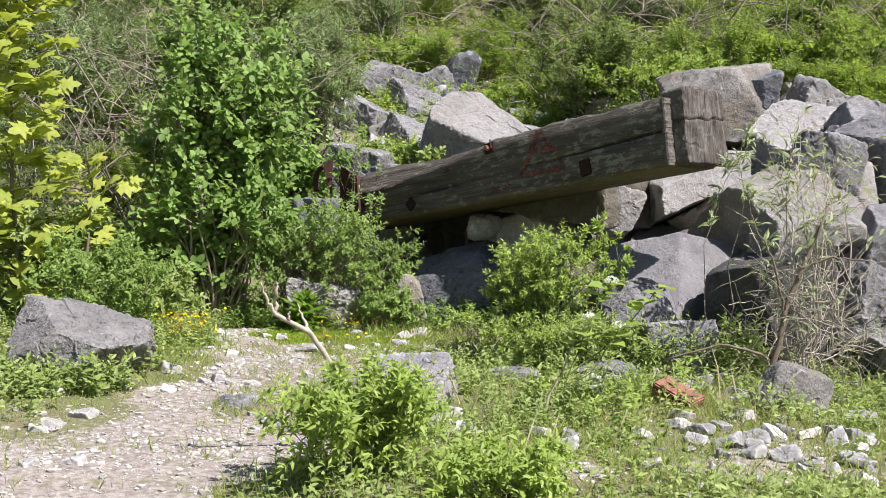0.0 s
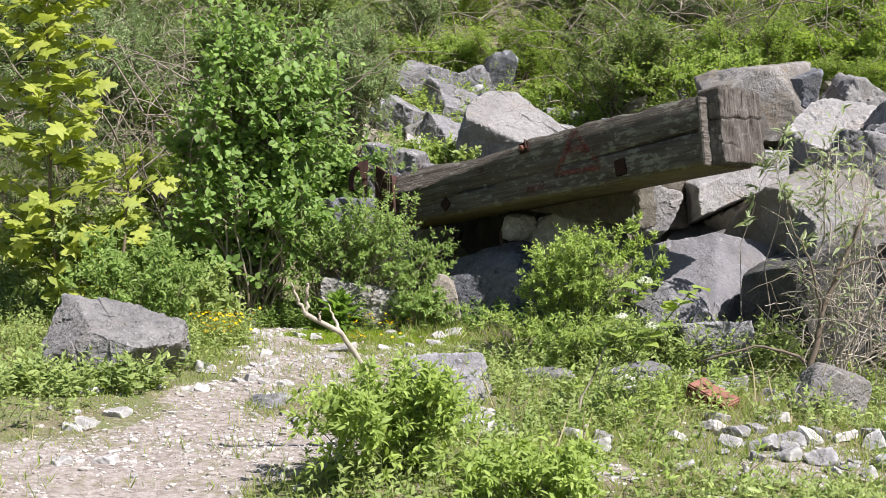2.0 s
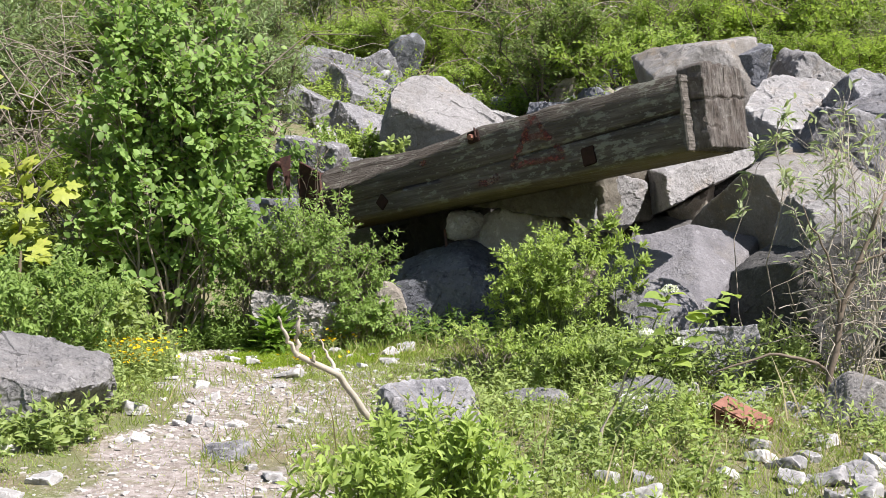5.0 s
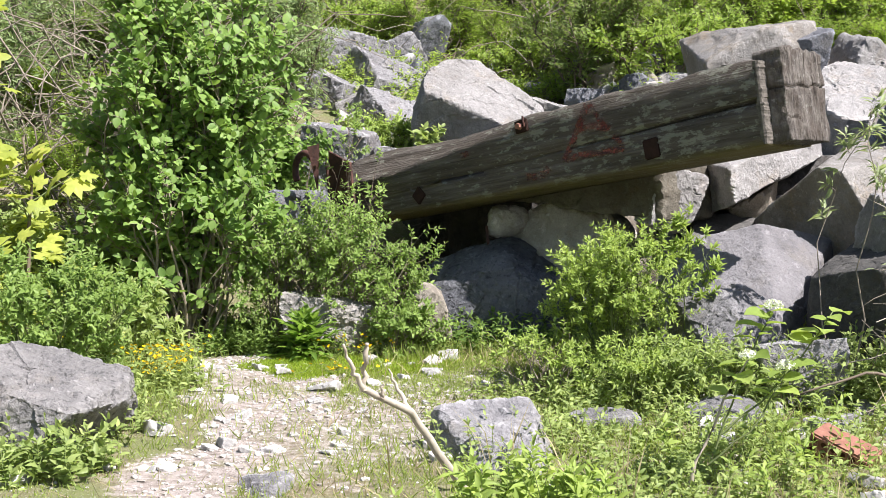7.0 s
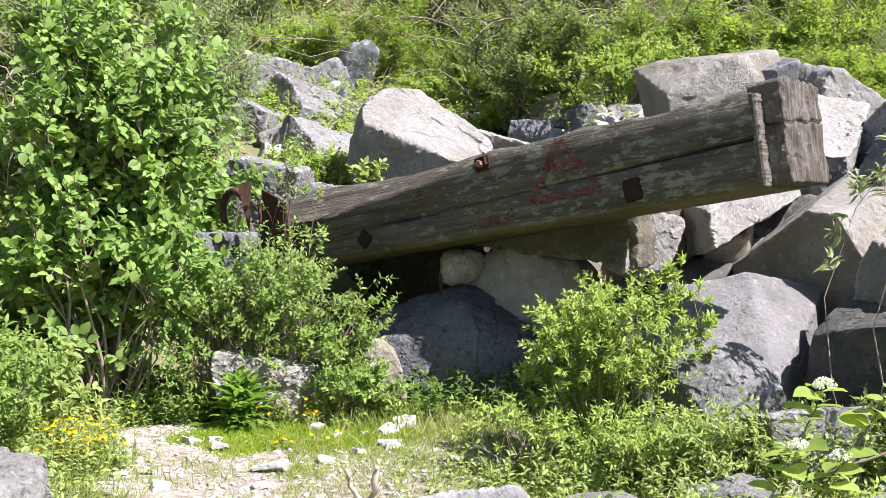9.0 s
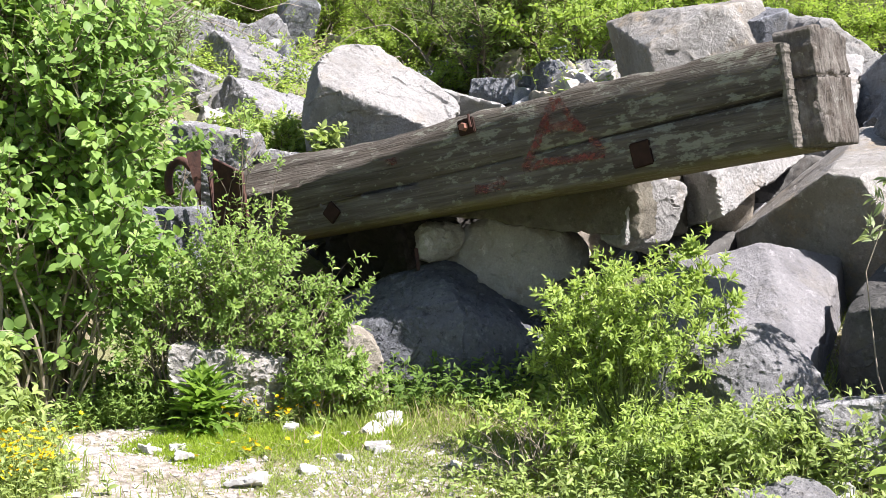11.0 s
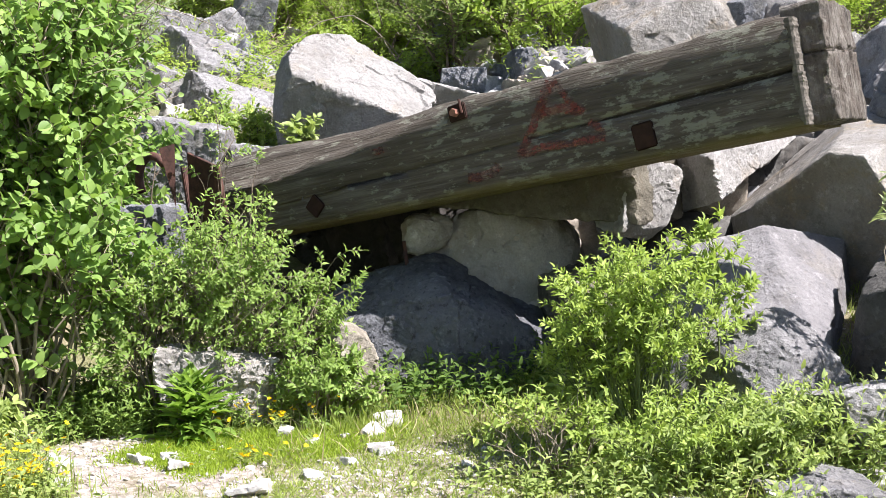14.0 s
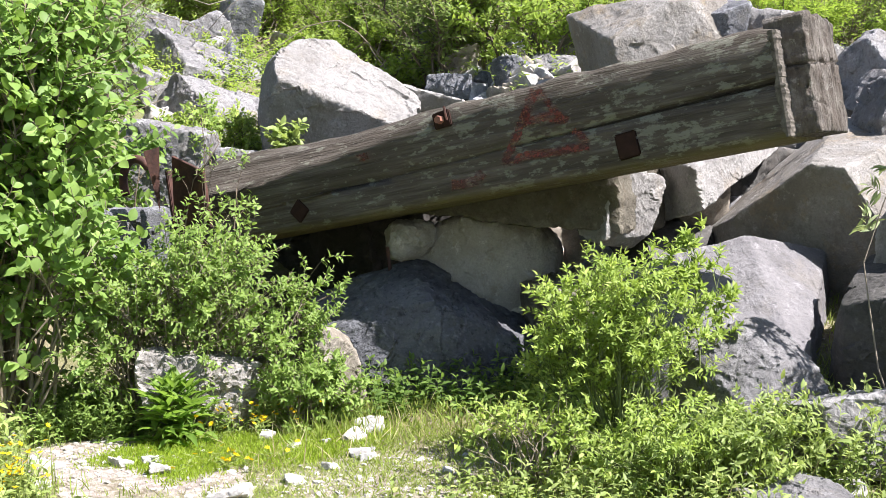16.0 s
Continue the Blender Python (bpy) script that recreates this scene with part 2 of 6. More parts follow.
def wood_material():
    """Old grey timber: dark grain along the beam, lichen blotches, an ochre strip low down."""
    m, t, p = material("weathered_timber")
    v = coords(t, (0.55, 9.0, 9.0))
    grain = noise_tex(t, v, 3.2, 8, 0.68)
    col = ramp(t, grain, [(0.28, (0.038, 0.030, 0.024)), (0.5, (0.112, 0.095, 0.079)), (0.72, (0.235, 0.212, 0.185))])
    o = coords(t)
    tone = noise_tex(t, o, 1.7, 4, 0.6)
    col = mix(t, span(t, tone, 0.42, 0.66, 0, 0.5), col, (0.092, 0.075, 0.06))
    where = span(t, noise_tex(t, o, 3.1, 3, 0.6), 0.40, 0.58, 0, 1)
    along = t.nodes.new("ShaderNodeSeparateXYZ")
    t.links.new(o, along.inputs[0])
    where = math_node(t, "MULTIPLY", where, span(t, along.outputs["X"], 1.3, 2.2, 1.0, 0.15))
    blot = noise_tex(t, coords(t, (0.5, 1.0, 1.35)), 21, 4, 0.66)
    speck = noise_tex(t, o, 55, 4, 0.7)
    lich = math_node(t, "ADD", math_node(t, "ADD", blot, math_node(t, "MULTIPLY", speck, 0.22)), math_node(t, "MULTIPLY", where, 0.11))
    col = mix(t, span(t, lich, 0.70, 0.77, 0, 0.52), col, (0.33, 0.335, 0.27))
    streak = noise_tex(t, coords(t, (0.9, 30.0, 30.0)), 2.5, 6, 0.7)
    col = mix(t, span(t, streak, 0.58, 0.74, 0, 0.45), col, (0.21, 0.20, 0.18))
    col = mix(t, span(t, streak, 0.44, 0.30, 0, 0.7), col, (0.03, 0.025, 0.02))
    sep = t.nodes.new("ShaderNodeSeparateXYZ")
    t.links.new(o, sep.inputs[0])
    low = span(t, math_node(t, "ADD", sep.outputs["Z"], math_node(t, "MULTIPLY", tone, 0.09)), 0.075, 0.03, 0, 0.7)
    col = mix(t, low, col, (0.22, 0.18, 0.07))
    t.links.new(col, p.inputs["Base Color"])
    p.inputs["Roughness"].default_value = 0.88
    p.inputs["Specular IOR Level"].default_value = 0.2
    fine = noise_tex(t, coords(t, (1.5, 60, 60)), 3, 4, 0.6)
    bump(t, p, math_node(t, "ADD", math_node(t, "ADD", grain, streak), math_node(t, "MULTIPLY", fine, 0.4)), 0.9, 0.02)
    return m


def end_grain_material():
    m, t, p = material("timber_end_grain")
    v = coords(t, (1, 1, 1))
    n = noise_tex(t, v, 9, 7, 0.7)
    streak = noise_tex(t, coords(t, (6, 8, 2.8)), 3, 6, 0.7)
    col = ramp(t, streak, [(0.3, (0.032, 0.025, 0.02)), (0.5, (0.125, 0.107, 0.093)), (0.72, (0.27, 0.245, 0.22))])
    col = mix(t, span(t, n, 0.45, 0.60, 0, 0.6), col, (0.085, 0.064, 0.05))
    pale = noise_tex(t, v, 24, 5, 0.7)
    col = mix(t, span(t, pale, 0.60, 0.68, 0, 0.6), col, (0.34, 0.325, 0.29))
    fissure = noise_tex(t, coords(t, (3, 16, 1.1)), 3, 6, 0.7)
    col = mix(t, span(t, fissure, 0.42, 0.34, 0, 0.85), col, (0.02, 0.015, 0.012))
    t.links.new(col, p.inputs["Base Color"])
    p.inputs["Roughness"].default_value = 0.9
    bump(t, p, math_node(t, "ADD", math_node(t, "ADD", streak, n), fissure), 1.0, 0.022)
    return m


def rust_material():
    m, t, p = material("rusty_iron")
    v = coords(t)
    n = noise_tex(t, v, 16, 6, 0.7)
    t.links.new(ramp(t, n, [(0.3, (0.03, 0.017, 0.014)), (0.5, (0.07, 0.031, 0.024)), (0.72, (0.14, 0.062, 0.043))]), p.inputs["Base Color"])
    p.inputs["Roughness"].default_value = 0.75
    p.inputs["Metallic"].default_value = 0.25
    bump(t, p, noise_tex(t, v, 60, 4, 0.6), 0.5, 0.006)
    return m


def plain_material(name, lo, hi, scale, rough=0.85, relief=0.004):
    m, t, p = material(name)
    v = coords(t)
    n = noise_tex(t, v, scale, 5, 0.65)
    t.links.new(ramp(t, n, [(0.3, lo), (0.7, hi)]), p.inputs["Base Color"])
    p.inputs["Roughness"].default_value = rough
    p.inputs["Specular IOR Level"].default_value = 0.2
    bump(t, p, noise_tex(t, v, scale * 5, 3, 0.6), 0.5, relief)
    return m


M_WOOD = wood_material()
M_END = end_grain_material()
M_RUST = rust_material()
M_CLAY = plain_material("red_clay", (0.19, 0.085, 0.062), (0.32, 0.16, 0.118), 18, 0.9)
M_HOLE = plain_material("dark_clay_bore", (0.05, 0.02, 0.012), (0.09, 0.035, 0.02), 20, 0.95)
M_IRON = plain_material("black_iron", (0.018, 0.010, 0.008), (0.045, 0.022, 0.016), 20, 0.95, 0.003)
M_SPLINTER = plain_material("pale_torn_fibre", (0.055, 0.048, 0.041), (0.175, 0.156, 0.136), 40, 0.9, 0.003)


def paint_material():
    """Red paint worn thin, the timber showing through its gaps."""
    m, t, p = material("faded_red_paint")
    v = coords(t, (0.7, 1.0, 1.0))
    p.inputs["Base Color"].default_value = (0.17, 0.045, 0.034, 1)
    p.inputs["Roughness"].default_value = 0.85
    clear = t.nodes.new("ShaderNodeBsdfTransparent")
    ms = t.nodes.new("ShaderNodeMixShader")
    t.links.new(span(t, noise_tex(t, v, 38, 6, 0.72), 0.35, 0.58, 0.0, 0.8), ms.inputs[0])
    t.links.new(clear.outputs[0], ms.inputs[1])
    t.links.new(p.outputs[0], ms.inputs[2])
    t.links.new(ms.outputs[0], t.nodes["Material Output"].inputs["Surface"])
    return m


M_PAINT = paint_material()


def ground_material():
    """Chalky grit on the worn way, brown soil and moss beside it."""
    m, t, p = material("stony_ground")
    v = coords(t)
    at = t.nodes.new("ShaderNodeAttribute")
    at.attribute_name = "worn"
    n1 = noise_tex(t, v, 3.2, 6, 0.65)
    n2 = noise_tex(t, v, 26, 5, 0.7)
    n3 = noise_tex(t, v, 120, 3, 0.6)
    grit = ramp(t, n2, [(0.3, (0.15, 0.122, 0.098)), (0.5, (0.31, 0.265, 0.238)), (0.68, (0.435, 0.392, 0.365))])
    patch = noise_tex(t, v, 7.5, 5, 0.7)
    grit = mix(t, span(t, patch, 0.54, 0.64, 0, 0.6), grit, (0.17, 0.165, 0.065))
    soil = ramp(t, n2, [(0.3, (0.11, 0.088, 0.06)), (0.55, (0.21, 0.18, 0.11)), (0.75, (0.33, 0.30, 0.20))])
    soil = mix(t, span(t, n1, 0.42, 0.6, 0, 0.7), soil, (0.14, 0.17, 0.055))
    w = math_node(t, "ADD", at.outputs["Fac"], span(t, n2, 0.3, 0.7, -0.25, 0.25))
    col = mix(t, span(t, w, 0.3, 0.62, 0, 1), soil, grit)
    col = mix(t, span(t, n3, 0.58, 0.7, 0, 0.55), col, (0.46, 0.44, 0.40))
    col = mix(t, span(t, n3, 0.42, 0.3, 0, 0.5), col, (0.13, 0.10, 0.07))
    t.links.new(col, p.inputs["Base Color"])
    p.inputs["Roughness"].default_value = 0.95
    p.inputs["Specular IOR Level"].default_value = 0.15
    bump(t, p, math_node(t, "ADD", n2, n3), 0.7, 0.012)
    return m


M_GROUND = ground_material()

# ---- mesh helpers ----


def part(name, data, mat, parent=None, label=""):
    """Links a bmesh or a mesh as one object, under a thing if one is given."""
    if isinstance(data, bmesh.types.BMesh):
        me = bpy.data.meshes.new(name)
        data.to_mesh(me)
        data.free()
        data = me
    data.name = name
    if mat and not data.materials:
        data.materials.append(mat)
    ob = new(name, data)
    if parent:
        ob.parent = parent
    return tagged(ob, label) if label else ob


def thing(name, at, label, category, group="", kind=""):
    ob = new(name)
    ob.location = at
    ob.empty_display_size = 0.1
    return tagged(ob, label, category, group, kind)


def tri_mesh(name, verts, tris, smooth=True):
    me = bpy.data.meshes.new(name)
    n = len(tris)
    me.vertices.add(len(verts))
    me.vertices.foreach_set("co", np.asarray(verts, np.float32).ravel())
    me.loops.add(n * 3)
    me.loops.foreach_set("vertex_index", np.asarray(tris, np.int32).ravel())
    me.polygons.add(n)
    me.polygons.foreach_set("loop_start", np.arange(0, n * 3, 3, dtype=np.int32))
    me.polygons.foreach_set("loop_total", np.full(n, 3, np.int32))
    me.polygons.foreach_set("use_smooth", np.full(n, smooth))
    me.update(calc_edges=True)
    return me


def unit(a):
    return a / np.maximum(np.linalg.norm(a, axis=-1, keepdims=True), 1e-9)


# leaf shapes: points as (along, across, lift) and their triangles
BROAD = (np.array([(0, 0, 0), (.3, .5, .07), (.3, 0, 0), (.3, -.5, .07), (.68, .36, .02), (.68, 0, -.05), (.68, -.36, .02), (1, 0, -.17)]),
         np.array([(0, 2, 1), (0, 3, 2), (1, 2, 5), (1, 5, 4), (2, 3, 6), (2, 6, 5), (4, 5, 7), (5, 6, 7)]))
OVAL = (np.array([(0, 0, 0), (.13, .3, .05), (.36, .5, .08), (.62, .45, .05), (.83, .27, 0), (1, 0, -.14), (.83, -.27, 0), (.62, -.45, .05), (.36, -.5, .08), (.13, -.3, .05), (.36, 0, .0), (.7, 0, -.05)]),
        np.array([(0, 10, 1), (1, 10, 2), (2, 10, 11), (2, 11, 3), (3, 11, 4), (4, 11, 5), (5, 11, 6), (6, 11, 7), (7, 11, 8), (8, 11, 10), (8, 10, 9), (9, 10, 0)]))
SLIM = (np.array([(0, 0, 0), (.45, .5, .08), (1, 0, -.06), (.45, -.5, .08)]), np.array([(0, 2, 1), (0, 3, 2)]))
BLADE = (np.array([(0, .5, 0), (0, -.5, 0), (.55, .4, -.06), (.55, -.4, -.06), (1, 0, -.3)]), np.array([(0, 1, 3), (0, 3, 2), (2, 3, 4)]))
_lobe = [(0, 0), (-.12, .2), (.10, .5), (.22, .28), (.52, .62), (.55, .22), (.78, .2), (1, 0)]
_ring = [(u, v) for u, v in _lobe] + [(u, -v) for u, v in _lobe[-2:0:-1]]
PALMATE = (np.array([(.35, 0, .04)] + [(u, v, -.10 * abs(v) - .08 * u * u) for u, v in _ring]),
           np.array([(0, i + 1, (i + 1) % len(_ring) + 1) for i in range(len(_ring))]))


def leaf_arrays(P, D, U, L, W, shape):
    """Vertices and triangles of leaves at P along D, their faces towards U."""
    tv, tf = shape
    D = unit(D)
    S = unit(np.cross(D, U))
    N = np.cross(S, D)
    L, W = np.asarray(L)[:, None, None], np.asarray(W)[:, None, None]
    v = P[:, None] + L * tv[None, :, 0:1] * D[:, None] + W * tv[None, :, 1:2] * S[:, None] + L * tv[None, :, 2:3] * N[:, None]
    f = tf[None] + (np.arange(len(P)) * len(tv))[:, None, None]
    return v.reshape(-1, 3), f.reshape(-1, 3)


def joined(pieces):
    vs, fs, k = [], [], 0
    for v, f in pieces:
        vs.append(v)
        fs.append(f + k)
        k += len(v)
    return np.concatenate(vs), np.concatenate(fs)


def tube_arrays(lines, r0, r1, sides=5):
    """Tapered round stems along lines, an array of (count, points, 3)."""
    lines = np.asarray(lines, float)
    n, k, _ = lines.shape
    T = unit(np.gradient(lines, axis=1))
    ref = np.where(np.abs(T[..., 2:3]) > .9, np.array([1.0, 0, 0]), np.array([0, 0, 1.0]))
    A = unit(np.cross(T, ref))
    B = np.cross(T, A)
    r0, r1 = np.broadcast_to(r0, n), np.broadcast_to(r1, n)
    R = (r0[:, None] + (r1 - r0)[:, None] * np.linspace(0, 1, k)[None])[..., None, None]
    ang = np.linspace(0, 2 * np.pi, sides, endpoint=False)[None, None, :, None]
    v = lines[:, :, None] + R * (np.cos(ang) * A[:, :, None] + np.sin(ang) * B[:, :, None])
    i, j = np.meshgrid(np.arange(k - 1), np.arange(sides), indexing="ij")
    a, b = i * sides + j, i * sides + (j + 1) % sides
    q = np.stack([np.stack([a, b, b + sides], -1), np.stack([a, b + sides, a + sides], -1)], 2).reshape(-1, 3)
    cap = np.array([((k - 1) * sides, (k - 1) * sides + m, (k - 1) * sides + m + 1) for m in range(1, sides - 1)])
    q = np.concatenate([q, cap])
    f = q[None] + (np.arange(n) * k * sides)[:, None, None]
    return v.reshape(-1, 3), f.reshape(-1, 3)


def bent(start, end, rng, wobble, points=6, rise=0.0):
    """Curved lines from starts to ends; rise bows them upwards."""
    s = np.linspace(0, 1, points)[None, :, None]
    line = start[:, None] * (1 - s) + end[:, None] * s
    size = np.linalg.norm(end - start, axis=-1)[:, None, None]
    line = line + np.sin(s * np.pi) * rng.normal(0, wobble, (len(start), 1, 3)) * size
    line = line + rng.normal(0, wobble * .25, line.shape) * size * np.minimum(1, s * 3)
    line[..., 2] += (np.sin(s[..., 0] * np.pi) * rise * size[..., 0])
    return line


def at_line(lines, which, s):
    """Points and directions at the fractions s of lines[which]."""
    k = lines.shape[1] - 1
    x = np.clip(s * k, 0, k - 1e-6)
    i = x.astype(int)
    a, b = lines[which, i], lines[which, i + 1]
    return a + (b - a) * (x - i)[:, None], unit(b - a)


# ---- ground ----


def smooth(a, b, x):
    t = np.clip((x - a) / (b - a), 0, 1)
    return t * t * (3 - 2 * t)


def wave(x, y, f, seed):
    """Cheap smooth noise over the plan, about -1 to 1."""
    r = np.random.default_rng(seed)
    out = 0
    for k in range(5):
        a, p, g = r.uniform(0, 6.28), r.uniform(0, 6.28), f * (0.7 + 0.5 * k)
        out = out + np.sin(g * (x * np.cos(a) + y * np.sin(a)) + p + 0.9 * np.sin(0.6 * g * (x * np.sin(a) - y * np.cos(a)) + k)) / (1 + .5 * k)
    return out / 2.2


def height(x, y):
    x, y = np.asarray(x, float), np.asarray(y, float)
    base = 0.485 + 0.045 * np.maximum(y, -14)
    toe = 0.55 - 1.45 * smooth(0.55, 1.5, x) - 0.3 * smooth(-1.7, -2.8, x)
    d = y - toe
    up = 0.5 * (d + np.sqrt(d * d + 0.16)) - 0.05
    rise = 0.37 * up * smooth(-0.6, 0.5, d) + 0.16 * np.maximum(d - 6, 0)
    far = np.minimum(rise, 40 + 0 * rise)
    hollow = -0.50 * np.exp(-((x + 0.3) ** 2 / 0.22 + (y - 1.5) ** 2 / 0.40))
    bumps = 0.012 * wave(x, y, 4.5, 3) + 0.03 * wave(x, y, 1.3, 5) * smooth(0.2, 2.0, np.hypot(x + .9, y + 2) - .6) + 0.12 * wave(x, y, 0.9, 9) * smooth(2, 7, d)
    return base * np.where(y > 0.6, 1, 1) - 0.045 * np.maximum(y - 0.6, 0) + far + hollow + bumps


def worn(x, y):
    """How bare the way is trodden, 0 to 1."""
    x, y = np.asarray(x, float), np.asarray(y, float)
    mid = -1.0 - 0.30 * smooth(-2.6, -4.2, y) - 0.35 * smooth(-0.9, 0.1, y)
    half = 0.36 + 0.45 * smooth(-2.0, -3.6, y) + 0.6 * smooth(-4.4, -6.5, y) - 0.14 * smooth(-0.7, 0.2, y)
    e = np.abs(x - mid) / half + 0.35 * wave(x, y, 6.0, 21) + 0.22 * wave(x, y, 15.0, 22)
    way = smooth(1.25, 0.55, e) * smooth(0.35, 0.0, y)
    grassy = smooth(0.05, 0.6, wave(x, y, 4.2, 31)) * 0.8 * smooth(-4.2, -2.4, y)
    way = way * (1 - grassy)
    side = 0.55 * smooth(0.55, 0.15, np.hypot((x - 1.55) / 0.9, (y + 3.2) / 0.9) + 0.3 * wave(x, y, 7, 33))
    side = np.maximum(side, 0.6 * smooth(1, .4, np.hypot((x - .62) / .22, (y + 3.35) / .2)))
    lawn = 0.42 * smooth(1.0, 0.3, np.hypot((x + 0.15) / 0.75, (y + 0.58) / 0.40) + 0.25 * wave(x, y, 8, 34))
    gritty = 0.5 * smooth(1.25, 0.45, np.hypot((x + 0.70) / 0.72, (y + 1.35) / 1.25) + 0.3 * wave(x, y, 6, 35) + 0.2 * wave(x, y, 17, 36))
    way = np.maximum(np.maximum(way, lawn), gritty)
    talus = 0.2 * smooth(0.8, 1.6, x) * smooth(-0.8, 0.2, y)
    return np.clip(np.maximum(np.maximum(way, side), talus), 0, 1)


def axis_steps(lo, hi, step, reach):
    inner = np.arange(lo, hi + step / 2, step)
    out, s, p = [], step, 0.0
    while p < reach:
        s *= 1.22
        p += s
        out.append(p)
    out = np.array(out)
    return np.concatenate([lo - out[::-1], inner, hi + out])


def build_ground():
    xs, ys = axis_steps(-3.6, 3.6, 0.045, 260), axis_steps(-6.2, 3.4, 0.045, 260)
    X, Y = np.meshgrid(xs, ys)
    Z = height(X, Y)
    v = np.stack([X, Y, Z], -1).reshape(-1, 3)
    ny, nx = X.shape
    i, j = np.meshgrid(np.arange(ny - 1), np.arange(nx - 1), indexing="ij")
    a = (i * nx + j).ravel()
    tris = np.concatenate([np.stack([a, a + 1, a + nx + 1], -1), np.stack([a, a + nx + 1, a + nx], -1)])
    me = tri_mesh("ground", v, tris)
    attr = me.attributes.new("worn", "FLOAT", "POINT")
    attr.data.foreach_set("value", worn(X, Y).ravel().astype(np.float32))
    tagged(part("ground", me, M_GROUND), "stony hillside ground with a worn chalky footpath", "ground", kind="structure")


build_ground()

# ---- rocks ----
_ico = {}


def ball(level):
    if level not in _ico:
        bm = bmesh.new()
        bmesh.ops.create_icosphere(bm, subdivisions=level, radius=1)
        _ico[level] = (np.array([v.co[:] for v in bm.verts]), np.array([[v.index for v in f.verts] for f in bm.faces]))
        bm.free()
    return _ico[level]


def facet(q, seed, gentle):
    """Height of the broken facet at q: each cell is a flat face with a slope and a step of its own."""
    cell = noise.voronoi(q)[1][0]
    a = cell.x * 12.9898 + cell.y * 78.233 + cell.z * 37.719 + seed
    slope = Vector((math.sin(a), math.sin(a * 1.7 + 1), math.sin(a * 2.3 + 2)))
    return (q - cell).dot(slope) * gentle + 0.22 * math.sin(a * 3.1)


def rock_mesh(name, half, seed, cuts=(), facets=4, crisp=90.0, rough=0.05, level=4, chips=5, tilt=0.16):
    """A broken block: a box with its corners struck off by flat faces, then broken into smaller facets, the skin pitted."""
    rng = np.random.default_rng(seed)
    V, F = ball(level)
    half = np.array(half, float)
    normals = [np.array(n, float) for n in ((1, 0, 0), (-1, 0, 0), (0, 1, 0), (0, -1, 0), (0, 0, 1), (0, 0, -1))]
    dist = [half[0], half[0], half[1], half[1], half[2], half[2]]
    normals = [unit(n + rng.normal(0, tilt, 3)) for n in normals]
    for c in cuts:
        normals.append(unit(np.array(c[:3], float)))
        dist.append(c[3])
    for _ in range(facets):
        n = unit(rng.normal(0, 1, 3))
        normals.append(n)
        dist.append(np.abs(n * half).sum() * rng.uniform(0.62, 0.86))

    def radius():
        g = np.maximum(V @ np.array(normals).T, 0) / np.array(dist)[None]
        return ((g ** crisp).sum(1)) ** (-1 / crisp)

    P = V * radius()[:, None]
    for _ in range(chips):
        n = unit(rng.normal(0, 1, 3))
        reach = float((P @ n).max())
        normals.append(n)
        dist.append(reach * rng.uniform(0.93, 0.985))
    P = V * radius()[:, None]
    size = float(half.mean())
    off = rng.uniform(-50, 50, 3)
    lift = np.empty(len(P))
    for k, p in enumerate(P):
        q = Vector(p / size + off)
        low = noise.fractal(q * 1.3, 0.8, 2.1, 4)
        w = q + Vector((low, -low, low)) * 0.12
        lift[k] = low * 0.7 + facet(w * 1.7, 0.0, 0.9) * 0.8
        if level > 3:
            lift[k] += 0.3 * facet(w * 4.3 + Vector((low, low, -low)) * 0.4, 2.0, 0.9) + 0.40 * noise.fractal(q * 6, 0.5, 2.2, 5) - 0.3 * abs(noise.fractal(q * 2.6, 0.7, 2.2, 4))
        if level > 5:
            lift[k] += 0.12 * facet(q * 9.0 + Vector((low, -low, low)), 4.0, 0.9)
    a, b, c = (P[F[:, i]] for i in range(3))
    N = np.zeros_like(P)
    for i in range(3):
        np.add.at(N, F[:, i], np.cross(b - a, c - a))
    P = P + unit(N) * (size * rough * lift)[:, None]
    me = tri_mesh(name, P, F, True)
    me.set_sharp_from_angle(angle=radians(32))
    return me


def boulder(name, at, half, turn, mat, label, seed, cuts=(), facets=4, crisp=60.0, rough=0.055, level=6, category="boulder", group="", chips=5, tilt=0.16):
    ob = part(name, rock_mesh(name, half, seed, cuts, facets, crisp, rough, level, chips, tilt), mat)
    ob.matrix_basis = pose(*at, *turn)
    return tagged(ob, label, category, group)


boulder("boulder", (-1.85, -1.84, 0.56), (0.345, 0.27, 0.205), (0, 1, 4), M_LICHEN, "grey lichen-spotted limestone boulder in the grass beside the footpath", 11, cuts=((0.221, -0.201, 0.954, 0.138), (0.619, -0.309, -0.722, 0.188), (-0.503, -0.503, 0.704, 0.214), (0.776, -0.362, 0.517, 0.280),), facets=1, rough=0.05, level=7, tilt=0.08, chips=5)
boulder("boulder", (0.12, 0.75, 0.62), (0.52, 0.36, 0.45), (0, 0, 0), M_DARK, "dark blue-grey boulder in the shade under the beam", 12, cuts=((-0.450, -0.250, 0.857, 0.387), (0.481, -0.300, 0.824, 0.325), (0.108, -0.200, 0.974, 0.405), (-0.30, -0.90, 0.30, 0.30), (0.45, -0.85, 0.25, 0.33),), facets=1, rough=0.045, level=7, tilt=0.06, chips=4, crisp=34.0)
